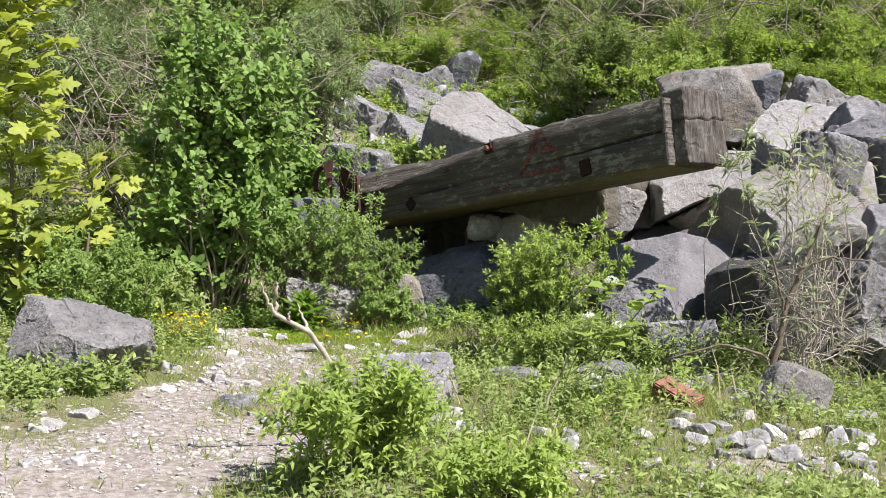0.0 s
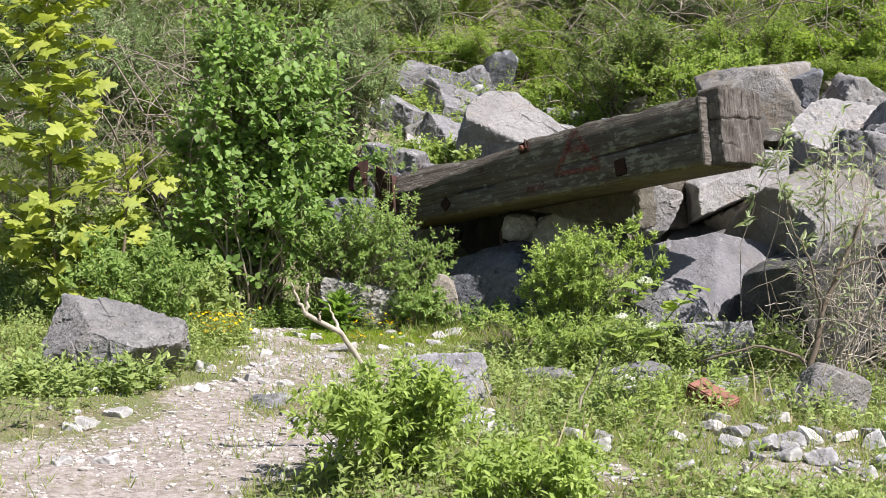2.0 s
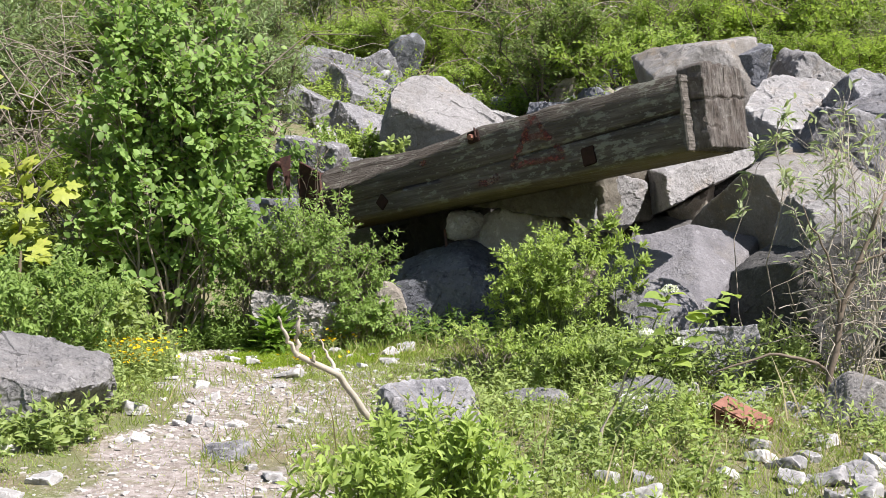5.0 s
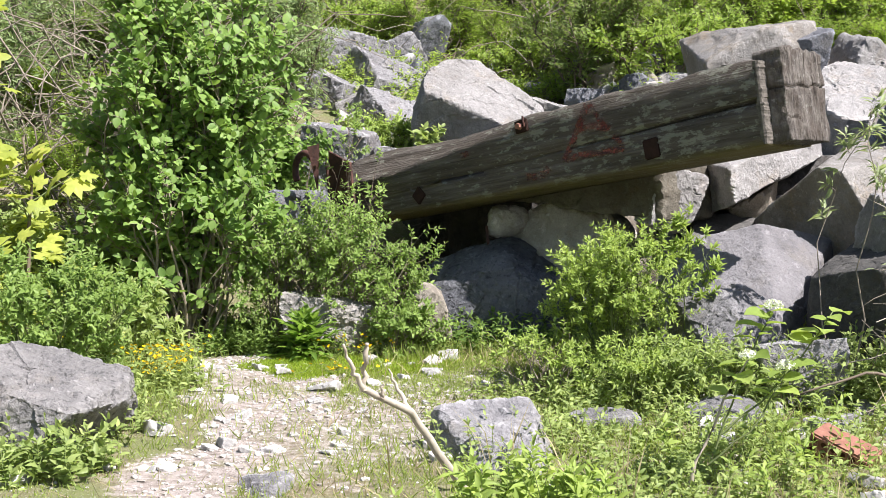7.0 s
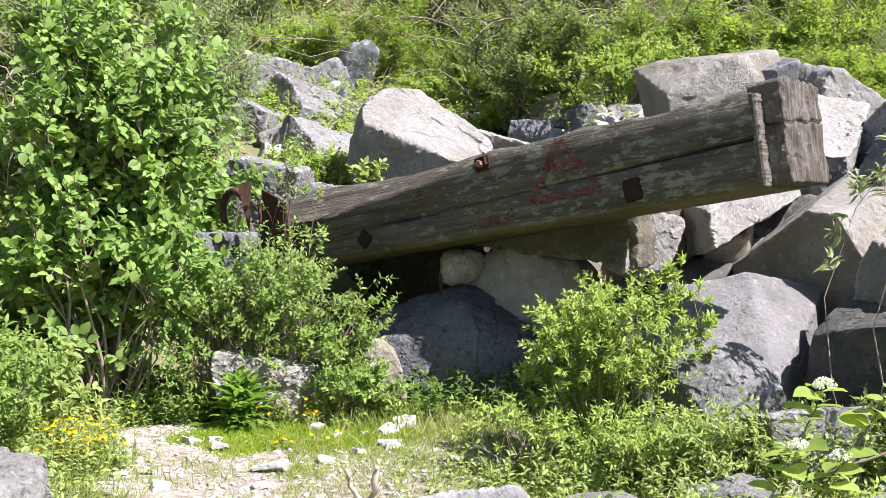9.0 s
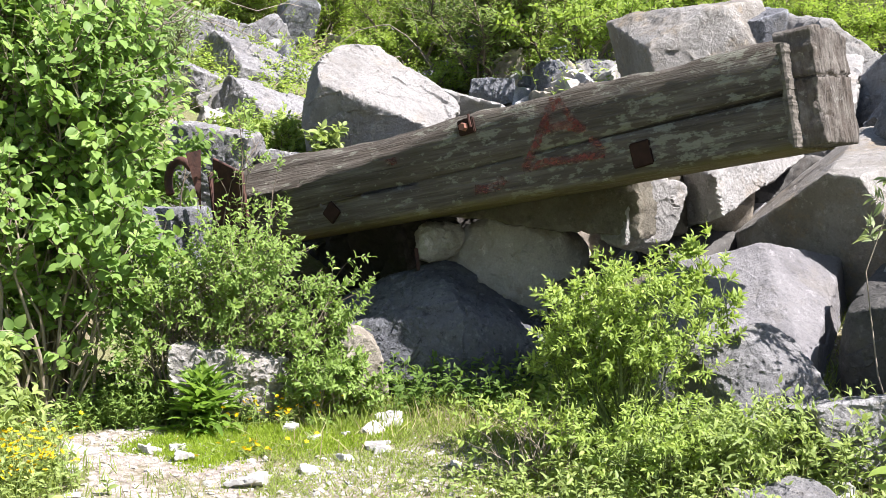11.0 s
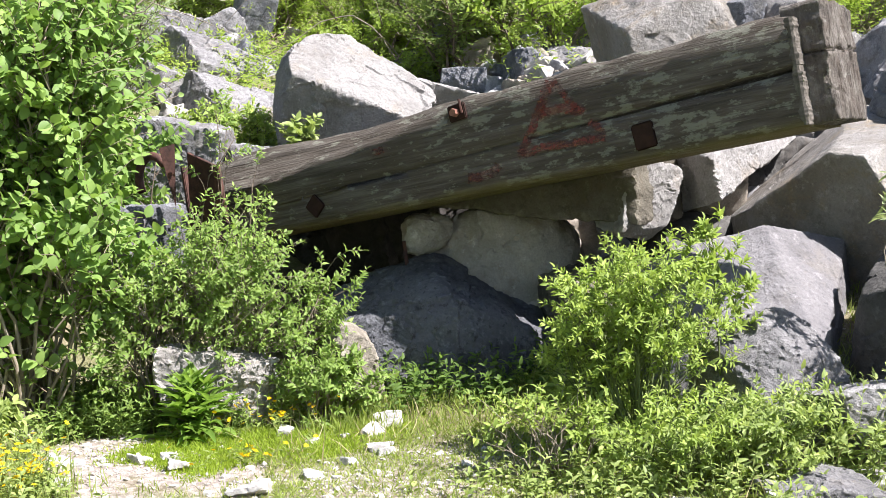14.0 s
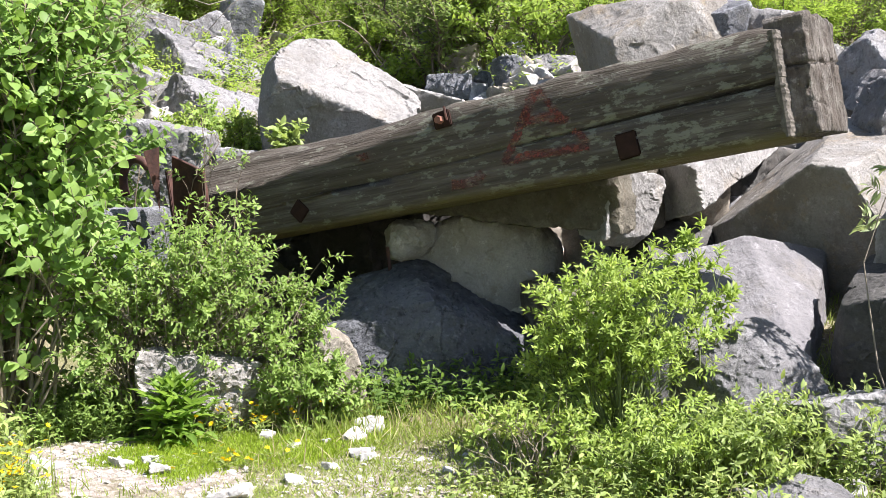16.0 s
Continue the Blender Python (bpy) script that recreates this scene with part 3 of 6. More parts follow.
# one boulder made as two blocks: shade in the dark one's colour
boulder("boulder", (1.82, -0.55, 0.82), (0.34, 0.32, 0.40), (0, 0, 0), M_SHADE, "boulder beside the slab, its side's deep shade put into the colour", 20, cuts=((-0.749, -0.600, -0.280, 0.247), (-0.352, -0.050, 0.934, 0.267), (-0.764, 0.612, 0.204, 0.31),), facets=0, rough=0.03, level=7, tilt=0.08, chips=5)
boulder("boulder", (0.46, 1.20, 1.00), (0.42, 0.30, 0.27), (0, 6, -6), M_CHALK, "rounded pale chalky boulder wedged under the beam", 14, facets=1, rough=0.05, level=6, tilt=0.1, chips=2, crisp=3.4)
boulder("boulder", (0.105, 1.02, 1.17), (0.125, 0.15, 0.11), (0, 0, 0), M_CHALK, "smooth pale rounded stone under the beam", 15, facets=3, rough=0.08, level=5, tilt=0.1, chips=4, crisp=3.6)
boulder("boulder", (1.36, 0.0, 0.82), (0.52, 0.62, 0.50), (0, 0, 0), M_SLAB, "smooth sloping grey slab below the beam end", 16, cuts=((0.245, -0.610, 0.754, 0.233), (0.812, -0.581, 0.050, 0.275), (0.000, 0.756, 0.655, 0.324), (-0.297, -0.575, 0.762, 0.228), (-0.761, -0.406, 0.507, 0.403), (0.0, -0.95, 0.30, 0.50),), facets=0, rough=0.016, level=7, tilt=0.08, chips=3)
boulder("boulder", (1.07, -0.64, 0.70), (0.225, 0.21, 0.225), (0, 4, 8), M_GREY, "grey jagged boulder below the slab", 17, cuts=((0.15, -0.50, 0.85, 0.165), (-0.55, -0.55, 0.63, 0.175), (0.80, -0.30, 0.52, 0.215), (0.1, -0.97, 0.2, 0.185)), facets=2, rough=.05)
boulder("boulder", (1.42, 0.85, 1.42), (0.56, 0.52, 0.36), (0, 0, 0), M_PALE, "wedge-shaped pale limestone block under the beam", 18, cuts=((0.600, -0.777, 0.192, 0.269), (-0.971, -0.220, -0.089, 0.203), (0.455, -0.105, -0.884, 0.111), (-0.15, -0.35, 0.92, 0.225), (-0.45, -0.20, 0.87, 0.20),), facets=0, rough=0.022, level=7, tilt=0.06, chips=3)
# dark colour stands for the shade in the gap under the wedge
boulder("boulder", (1.46, 1.02, 1.0), (0.36, 0.30, 0.27), (0, 4, 10), M_SHADE, "block carrying a wedge-shaped one, coloured dark for the shade there", 63, facets=2, rough=0.04, level=5)
boulder("boulder", (2.1, 0.35, 1.2), (0.6, 0.55, 0.5), (0, 0, 0), M_OCHRE, "beige limestone block with a sharp ridge below the beam end", 19, cuts=((-0.801, -0.520, -0.300, 0.385), (0.349, -0.848, 0.399, 0.330), (-0.152, -0.253, 0.955, 0.411), (-0.602, 0.201, 0.773, 0.43),), facets=0, rough=0.014, level=7, tilt=0.08, chips=4)
boulder("boulder", (-0.365, 0.29, 0.71), (0.085, 0.08, 0.165), (0, -10, 20), M_TAN, "small tan upright stone leaning on a dark boulder", 13, cuts=((-.62, -.2, .75, .115), (.55, -.3, .78, .12)), crisp=14.0, facets=2, rough=0.07, level=5, tilt=0.08, chips=5)
boulder("boulder", (0.965, 0.58, 1.33), (0.16, 0.12, 0.18), (0, 20, 20), M_PALE, "small jagged sunlit limestone block behind the beam", 21, facets=4, rough=0.055, level=6, tilt=0.08, chips=5)
boulder("boulder", (-0.03, 2.62, 1.8), (0.46, 0.45, 0.54), (0, 0, 0), M_PITTED, "large pale pitted limestone boulder above the beam", 22, cuts=((0.252, -0.605, 0.756, 0.315), (-0.251, -0.902, -0.351, 0.344), (0.634, 0.050, 0.772, 0.409), (-0.608, 0.0, 0.794, 0.550), (-0.064, 0.100, 0.993, 0.523), (-0.971, 0.0, 0.241, 0.477),), facets=0, rough=0.030, level=7, tilt=0.08, chips=3, crisp=40.0)
boulder("boulder", (1.98, 2.5, 2.23), (0.44, 0.36, 0.36), (0, -8, 0), M_OCHRE, "large square-edged grey limestone block", 23, cuts=((-0.406, -0.304, 0.862, 0.363), (0.542, -0.812, 0.217, 0.382), (0.030, -0.099, 0.995, 0.297),), facets=0, rough=0.03, level=6, tilt=0.08, chips=5)
# added dark block stands for the darker right face of the large one
boulder("boulder", (2.20, 2.33, 2.27), (0.17, 0.16, 0.15), (0, -6, 8), M_DARK, "added dark grey block standing for the larger block's darker face", 64, cuts=((-0.55, -0.82, -0.15, 0.11),), facets=1, rough=0.04)
boulder("boulder", (2.80, 2.62, 2.00), (0.36, 0.34, 0.34), (0, 28, 15), M_PALE, "pale broken limestone block on the scree", 24)
boulder("boulder", (2.40, 1.80, 1.88), (0.24, 0.52, 0.18), (22, 4, -28), M_PALE, "long sunlit pale limestone slab sloping down the scree", 25, facets=3, level=6)
boulder("boulder", (2.88, 1.55, 1.92), (0.22, 0.24, 0.24), (0, 12, 30), M_GREY, "grey limestone block on the scree beside a pale slab", 26)
boulder("boulder", (2.34, 0.46, 1.62), (0.22, 0.22, 0.24), (0, 25, 5), M_GREY, "grey angular block on the scree", 27)
boulder("boulder", (2.90, 0.75, 1.68), (0.30, 0.28, 0.30), (0, -25, 40), M_GREY, "grey angular block on the scree", 28)
boulder("boulder", (2.75, -0.30, 1.04), (0.36, 0.34, 0.34), (0, 15, 0), M_GREY, "grey angular block on the scree", 29)
boulder("boulder", (-1.22, 6.25, 2.68), (0.34, 0.28, 0.22), (0, 12, 10), M_GREY, "grey angular block high on the scree", 30)
boulder("boulder", (-0.72, 6.40, 2.58), (0.26, 0.24, 0.26), (0, -20, 10), M_GREY, "grey angular block high on the scree", 31, rough=.05, facets=4)
boulder("boulder", (-1.30, 5.0, 2.12), (0.18, 0.2, 0.24), (0, 12, -20), M_GREY, "grey angular block high on the scree", 32)
boulder("boulder", (-0.74, 5.65, 2.24), (0.52, 0.34, 0.30), (0, 10, 5), M_GREY, "broad grey block high on the scree", 33, rough=.045, cuts=((-.8, -.45, .1, .36), (.1, -.6, .8, .28)), facets=2)
boulder("boulder", (-1.02, 4.75, 2.06), (0.18, 0.18, 0.13), (0, -20, 5), M_PALE, "small grey block on the scree", 34, level=4)
boulder("boulder", (-0.42, 6.55, 2.86), (0.17, 0.18, 0.26), (0, 14, 15), M_DARK, "dark upright block at the top of the scree", 35, level=4)
boulder("boulder", (0.50, 5.2, 2.06), (0.40, 0.32, 0.26), (0, 10, 0), M_GREY, "grey block high on the scree", 36)
boulder("boulder", (-0.93, 0.28, 0.645), (0.235, 0.12, 0.135), (0, 4, -5), M_BEIGE, "flat-topped grey rock at the foot of a bush", 37, facets=4, rough=0.09, level=6, tilt=0.08, chips=5)
boulder("boulder", (1.73, -1.86, 0.43), (0.155, 0.13, 0.15), (0, 22, 10), M_BEIGE, "grey block among stones and grass", 38)
boulder("boulder", (-0.07, -1.98, 0.36), (0.18, 0.30, 0.125), (6, 6, 16), M_GREY, "rough pale-grey stone in the herbs beside the path", 39, cuts=((-0.55, -0.35, 0.76, 0.14), (0.6, -0.4, 0.7, 0.15)), facets=3)
boulder("boulder", (0.38, -1.43, 0.395), (0.13, 0.09, 0.075), (0, -10, 10), M_GREY, "flat grey stone in the herbs", 40, level=4)
boulder("boulder", (0.85, -1.42, 0.425), (0.155, 0.11, 0.09), (0, 0, -6), M_GREY, "grey stone in the herbs", 41)
boulder("boulder", (1.30, -1.02, 0.58), (0.20, 0.13, 0.13), (0, -5, 0), M_GREY, "grey rock below the scree", 42)
boulder("boulder", (-0.91, -2.44, 0.35), (0.16, 0.13, 0.062), (0, 4, 12), M_GREY, "flat grey slab lying on the footpath", 43, cuts=((-0.72, -0.2, 0.66, 0.055), (0.55, -0.35, 0.76, 0.075), (0.1, -0.75, 0.66, 0.07)), category="stone", level=5)
# blocks behind the beam that close the hollow, some added to keep light out
boulder("boulder", (-0.20, 2.38, 1.14), (0.50, 0.28, 0.34), (0, -10, -38), M_SHADE, "added block behind the beam that closes the hollow, coloured as shade", 44)
# brown of this block carries some of the shade behind the beam
boulder("boulder", (0.66, 0.99, 1.50), (0.62, 0.30, 0.24), (0, 0, -43), M_UMBER, "brown block behind the beam, shade put into its colour", 45, facets=1, rough=0.045, level=6, tilt=0.06, chips=5)
boulder("boulder", (-1.04, 2.5, 1.55), (0.24, 0.2, 0.26), (0, 14, -20), M_GREY, "grey block beside the iron bracket", 46, facets=4, rough=0.06, level=6, tilt=0.08, chips=5)
boulder("boulder", (-0.66, 2.55, 1.46), (0.17, 0.16, 0.16), (0, -10, 30), M_GREY, "grey block beside the iron bracket", 49)
boulder("boulder", (0.87, 3.7, 2.06), (0.15, 0.14, 0.10), (0, 10, 0), M_DARK, "dark block on the scree", 50)
boulder("boulder", (1.30, 3.45, 2.08), (0.15, 0.15, 0.12), (0, 14, 10), M_DARK, "dark grey block on the scree", 51)
boulder("boulder", (1.60, 3.45, 2.14), (0.15, 0.17, 0.13), (0, -14, 40), M_GREY, "small grey block on the scree", 52)
boulder("boulder", (-1.15, 1.75, 0.98), (0.30, 0.30, 0.34), (0, 0, 20), M_DARK, "dark block in the shade below the bracket", 47)
boulder("boulder", (0.98, 0.75, 0.76), (0.30, 0.26, 0.26), (0, 0, 12), M_UMBER, "brown block under the beam, shade put into its colour", 48)
# unseen slab added as a roof that keeps light out of the hollow
boulder("boulder", (0.14, 1.50, 1.50), (0.95, 0.28, 0.11), (0, -8, -43), M_UMBER, "unseen long slab added behind the beam to block light", 53)
boulder("boulder", (0.42, 2.95, 1.86), (0.30, 0.24, 0.17), (0, 16, 12), M_PALE, "low pale limestone block behind the beam", 54, level=6)
boulder("boulder", (2.72, 1.05, 1.74), (0.24, 0.22, 0.16), (0, 20, 24), M_GREY, "angular grey block on the scree", 55)
# added pale block for the sunlit top of the dark boulder below
boulder("boulder", (2.06, -0.50, 1.20), (0.25, 0.25, 0.13), (0, -4, 12), M_PALE, "pale block standing for the sunlit top of the boulder below", 56)
# added, with shade in its colour, to close the back of the hollow
boulder("boulder", (0.30, 1.98, 1.12), (0.62, 0.20, 0.42), (0, 0, -20), M_SHADE, "added block at the back of the hollow, coloured as its deep shade", 57)
# fills the gap; its black colour stands for the cavity's shade
boulder("boulder", (1.8, 1.3, 1.24), (0.27, 0.26, 0.38), (0, 12, 25), M_SHADE, "broken block filling the gap behind the beam, coloured as its shade", 58, facets=6, rough=0.08, level=6, tilt=0.08, chips=5)
boulder("boulder", (-0.66, 4.35, 1.93), (0.40, 0.34, 0.20), (0, 8, 8), M_GREY, "broad grey slab among low bushes on the scree", 59, cuts=((-0.8, -0.5, 0.1, 0.30), (0.1, -0.5, 0.85, 0.19)), rough=.05)
boulder("boulder", (2.34, -0.62, 0.8), (0.24, 0.22, 0.22), (0, 14, 30), M_GREY, "grey angular block at the foot of the scree", 61, facets=4, rough=0.07, level=6, tilt=0.08, chips=5)
boulder("boulder", (2.46, -1.12, 0.56), (0.16, 0.15, 0.13), (0, -10, 12), M_GREY, "small grey angular block at the foot of the scree", 62, facets=4, rough=0.07, level=6, tilt=0.08, chips=5)

# ---- the beam ----
BEAM_AXIS = Vector((-0.719, 0.68, -0.151)).normalized()
BEAM_SIDE = Vector((0.687, 0.727, 0)).normalized()
BEAM_UP = BEAM_AXIS.cross(BEAM_SIDE)
if BEAM_UP.z < 0:
    BEAM_UP = -BEAM_UP
BEAM_AT = Vector((1.23, -0.61, 1.595))
BEAM = Matrix.Translation(BEAM_AT) @ Matrix((BEAM_AXIS, BEAM_SIDE, BEAM_UP)).transposed().to_4x4()
BEAM_LONG, BEAM_WIDE = 3.05, 0.46


def beam_top(s):
    """The height of the beam's front top edge, s metres from its sawn end: sound at first, rotted away to the far end."""
    edge = float(np.interp(s, (0, 0.05, 0.9, 1.43, 1.74, 2.07, 2.4, 3.1), (0.408, 0.415, 0.418, 0.398, 0.35, 0.312, 0.284, 0.25)))
    return edge + 0.006 * math.sin(s * 9) + 0.004 * math.sin(s * 23)


def build_beam():
    """Local frame: x along the timber from the sawn end, y through it, z up."""
    beam = new("timber_beam")
    beam.matrix_basis = BEAM
    tagged(beam, "huge weathered grey timber beam with lichen, propped on boulders", "beam")
    bm = bmesh.new()
    stations = [0.0, 0.004, 0.014, 0.03] + [0.03 + BEAM_LONG * k / 90 for k in range(1, 91)]
    rings = []
    for s in stations:
        top = beam_top(s)
        crack = 0.216 - 0.036 * s
        gape = max(0.0, 1 - s / 1.5)
        worn_in = 0.012 if s < 0.004 else 0.005 if s < 0.014 else 0
        ring = []
        rows = [0.0, 0.03, 0.07, 0.11, 0.15]
        rows += [crack - 0.013 * gape - 0.003, crack, crack + 0.012 * gape + 0.003]
        rows += [0.235, 0.25, min(0.30, top - 0.03), top - 0.02]
        back = 0.43 + 0.008 * math.sin(s * 5) + 0.024 * max(0.0, 1 - s / 0.6)
        rot = smooth(1.0, 2.4, s)
        for z in rows:
            y = worn_in
            if z == 0.0:
                y += 0.012
            if z == crack:
                y += 0.07 * gape + 0.004
            if z == top - 0.02:
                y += 0.004
            ring.append((s, y, min(z, top - 0.02)))
        # across the top: rounded front edge, a rotted ledge that deepens to the far end, a step up to the higher back ridge
        gap = back - top
        for y, f, dz in ((0.02, 0, 0.0), (0.08, 0.03, 0.010), (0.15, 0.05, 0.004 - 0.02 * rot), (0.178, 0.72, -0.01 * rot), (0.24, 0.98, 0.0), (0.34, 1, 0.004), (0.42, 1, 0.0), (0.455, 0.9, -0.02)):
            ring.append((s, y, top + f * gap + dz))
        for z in (0.33, 0.2, 0.08):
            ring.append((s, BEAM_WIDE, z))
        for y, z in ((0.45, 0.0), (0.30, -0.006), (0.16, -0.008), (0.07, -0.004)):
            ring.append((s, y, z))
        out = []
        for k, (x, y, z) in enumerate(ring):
            n = noise.noise(Vector((x * 1.6, y * 9, z * 14)))
            n2 = noise.noise(Vector((x * 7, y * 30 + 5, z * 40)))
            topside = 12 <= k < 20
            a = 0.006 * n + 0.003 * n2
            out.append(bm.verts.new((x, y - a * (0 if topside else 1) + (0 if z else 0), z + (a * 2.4 if topside else a * .3))))
        rings.append(out)
    for a, b in zip(rings, rings[1:]):
        for k in range(len(a)):
            bm.faces.new((a[k], b[k], b[(k + 1) % len(a)], a[(k + 1) % len(a)])).smooth = True
    bm.faces.new(rings[0])
    bm.faces.new(list(reversed(rings[-1])))
    bmesh.ops.recalc_face_normals(bm, faces=bm.faces[:])
    part("timber_body", bm, M_WOOD, beam, "dark grey lichened timber face with a long drying crack")
    # the end block, set back behind the shoulder that the front layer is cut to
    bm = bmesh.new()
    ny, nz = 44, 60
    faces = {}

    def vert(x, v, w):
        key = (round(x, 4), v, w)
        if key not in faces:
            y0 = 0.064 + 0.006 * noise.noise(Vector((x * 8, w * 0.21, 2.2)))
            y = y0 + (BEAM_WIDE + 0.005 - y0) * v / ny
            tall = float(np.interp(v / ny, (0, .1, .4, 1), (0.438, 0.460, 0.452, 0.445))) + 0.008 * math.sin(v * .7)
            z = 0.004 + tall * w / nz
            n = noise.noise(Vector((y * 13, z * 9, x * 9))) * 0.006 + (0.35 - abs(noise.noise(Vector((y * 34, z * 2.4, 3.7))))) * 0.022 + noise.noise(Vector((y * 90, z * 7, x * 20))) * 0.006
            k = 0.5 if x < -0.09 else 0.0
            e = 0.005 if v in (0, ny) or w in (0, nz) else 0
            # a drying crack across the end, and a shorter one below it
            across = abs(z - 0.262 - 0.05 * y - 0.006 * math.sin(y * 40)) < 0.0045
            below = abs(z - 0.13 + 0.15 * y - 0.005 * math.sin(y * 55)) < 0.004 and y < 0.2
            e += 0.022 if across and k else 0.010 if below and k else 0
            y += 0.02 if across and v == 0 else 0
            faces[key] = bm.verts.new((x + (n * 1.4 + e) * (1 if k else 0.3), y + n * 0.2, z + n * 0.5))
        return faces[key]

    xs = [-0.105, -0.098, -0.085, -0.065, -0.045, -0.025, 0.0, 0.05]
    for v in range(ny):
        for w in range(nz):
            bm.faces.new((vert(xs[0], v, w), vert(xs[0], v + 1, w), vert(xs[0], v + 1, w + 1), vert(xs[0], v, w + 1)))
    for a, b in zip(xs, xs[1:]):
        for v in range(ny):
            bm.faces.new((vert(a, v, 0), vert(b, v, 0), vert(b, v + 1, 0), vert(a, v + 1, 0)))
            bm.faces.new((vert(a, v, nz), vert(a, v + 1, nz), vert(b, v + 1, nz), vert(b, v, nz)))
        for w in range(nz):
            bm.faces.new((vert(a, 0, w), vert(a, 0, w + 1), vert(b, 0, w + 1), vert(b, 0, w)))
            bm.faces.new((vert(a, ny, w), vert(b, ny, w), vert(b, ny, w + 1), vert(a, ny, w + 1)))
    bmesh.ops.recalc_face_normals(bm, faces=bm.faces[:])
    for f in bm.faces:
        f.smooth = True
    part("sawn_end", bm, M_END, beam, "rough brown-grey sawn end grain")
    # torn fibres on the shoulder: a ragged lip at the end of the timber's front layer
    bm = bmesh.new()
    lip = []
    for k in range(161):
        z = 0.004 + 0.40 * k / 160
        slow, quick = noise.noise(Vector((z * 22, 0.3, 1.7))), noise.noise(Vector((z * 95, 4.1, 0.2)))
        out = (0.006 + 0.007 * slow + 0.006 * quick) * (0.1 if abs(z - 0.216) < 0.012 else 1)
        row = [(0.020 + 0.014 * slow + 0.008 * quick, -0.002), (0.004, -0.005 - 0.2 * out)]
        row += [(-0.003 - out * (0.6 + 0.7 * noise.noise(Vector((y * 50, z * 48, 7.7)))), y) for y in (-0.002, 0.012, 0.028, 0.045, 0.068)]
        lip.append([bm.verts.new((x, y, z)) for x, y in row])
    for p, q in zip(lip, lip[1:]):
        for i in range(len(p) - 1):
            bm.faces.new((p[i], p[i + 1], q[i + 1], q[i]))
    bmesh.ops.recalc_face_normals(bm, faces=bm.faces[:])
    part("torn_edge", bm, M_SPLINTER, beam, "pale torn wood fibres along the cut")
    # square iron plate with its bolt recess, flush bolt and diamond plate
    plate = part("iron_plate", slab_bm(0.095, 0.012, 0.105, 0.006), M_IRON, beam, "square dark iron plate let into the timber")
    plate.matrix_basis = pose(0.637, -0.004, 0.088, 0, 5, 0)
    diamond = part("iron_plate", slab_bm(0.085, 0.012, 0.085, 0.006), M_IRON, beam, "diamond-set dark iron plate")
    diamond.matrix_basis = pose(2.30, -0.006, 0.085, 0, 42, 0)
    box = part("bolt_recess", slab_bm(0.085, 0.02, 0.07, 0.004), M_IRON, beam, "dark iron washer plate at the top edge")
    box.matrix_basis = pose(1.462, -0.004, 0.352, 0, 5, 0)
    bm = bmesh.new()
    bmesh.ops.create_cone(bm, cap_ends=True, segments=6, radius1=0.021, radius2=0.017, depth=0.03)
    bolt = part("bolt_head", bm, M_CLAY, box, "red-rusted bolt head")
    bolt.matrix_basis = pose(0.005, -0.02, 0.0, 90, 0, 0)
    bm = bmesh.new()
    bmesh.ops.create_cone(bm, cap_ends=True, segments=6, radius1=0.006, radius2=0.006, depth=0.06)
    pin = part("pin", bm, M_RUST, box)
    pin.matrix_basis = pose(-0.028, -0.012, 0.02, 0, 0, 0)
    # faded red brush marks
    for pts, w in ((((1.09, .25), (1.05, .31), (1.0, .385)), .034), (((0.985, .39), (0.95, .32), (0.90, .25)), .022), (((1.05, .31), (1.12, .21), (1.19, .118)), .026), (((1.07, .26), (0.98, .27), (0.87, .235)), .026), (((1.20, .112), (1.08, .128), (0.93, .118), (0.80, .118)), .024),
                   (((0.80, .125), (0.83, .17), (0.86, .19)), .022), (((1.46, .066), (1.40, .058), (1.33, .066)), .03), (((1.33, .066), (1.30, .095)), .03), (((1.93, .262), (1.87, .27)), .022)):
        part("paint_mark", brush_mesh(pts, w), M_PAINT, beam, "faded red paint mark")


def slab_bm(w, d, h, bevel):
    bm = bmesh.new()
    bmesh.ops.create_cube(bm, size=1)
    bmesh.ops.scale(bm, vec=(w, d, h), verts=bm.verts)
    bmesh.ops.bevel(bm, geom=bm.edges[:], offset=bevel, segments=2, affect="EDGES")
    return bm


def brush_mesh(pts, width):
    """A ragged-edged brush stroke lying on the timber's face."""
    bm = bmesh.new()
    r = random.Random(int(pts[0][0] * 1000))
    rows = []
    for i, ((x0, z0), (x1, z1)) in enumerate(zip(pts, pts[1:])):
        n = max(3, int(math.hypot(x1 - x0, z1 - z0) / 0.008))
        d = Vector((x1 - x0, z1 - z0)).normalized()
        for k in range(n + (i == len(pts) - 2)):
            s = k / n
            x, z = x0 + (x1 - x0) * s, z0 + (z1 - z0) * s
            a, c = width * r.uniform(.48, .88), width * r.uniform(.48, .88)
            rows.append((bm.verts.new((x - d.y * a, -0.0105, z + d.x * a)), bm.verts.new((x + d.y * c, -0.0105, z - d.x * c))))
    for (a, c), (e, f) in zip(rows, rows[1:]):
        bm.faces.new((a, c, f, e))
    return bm


build_beam()


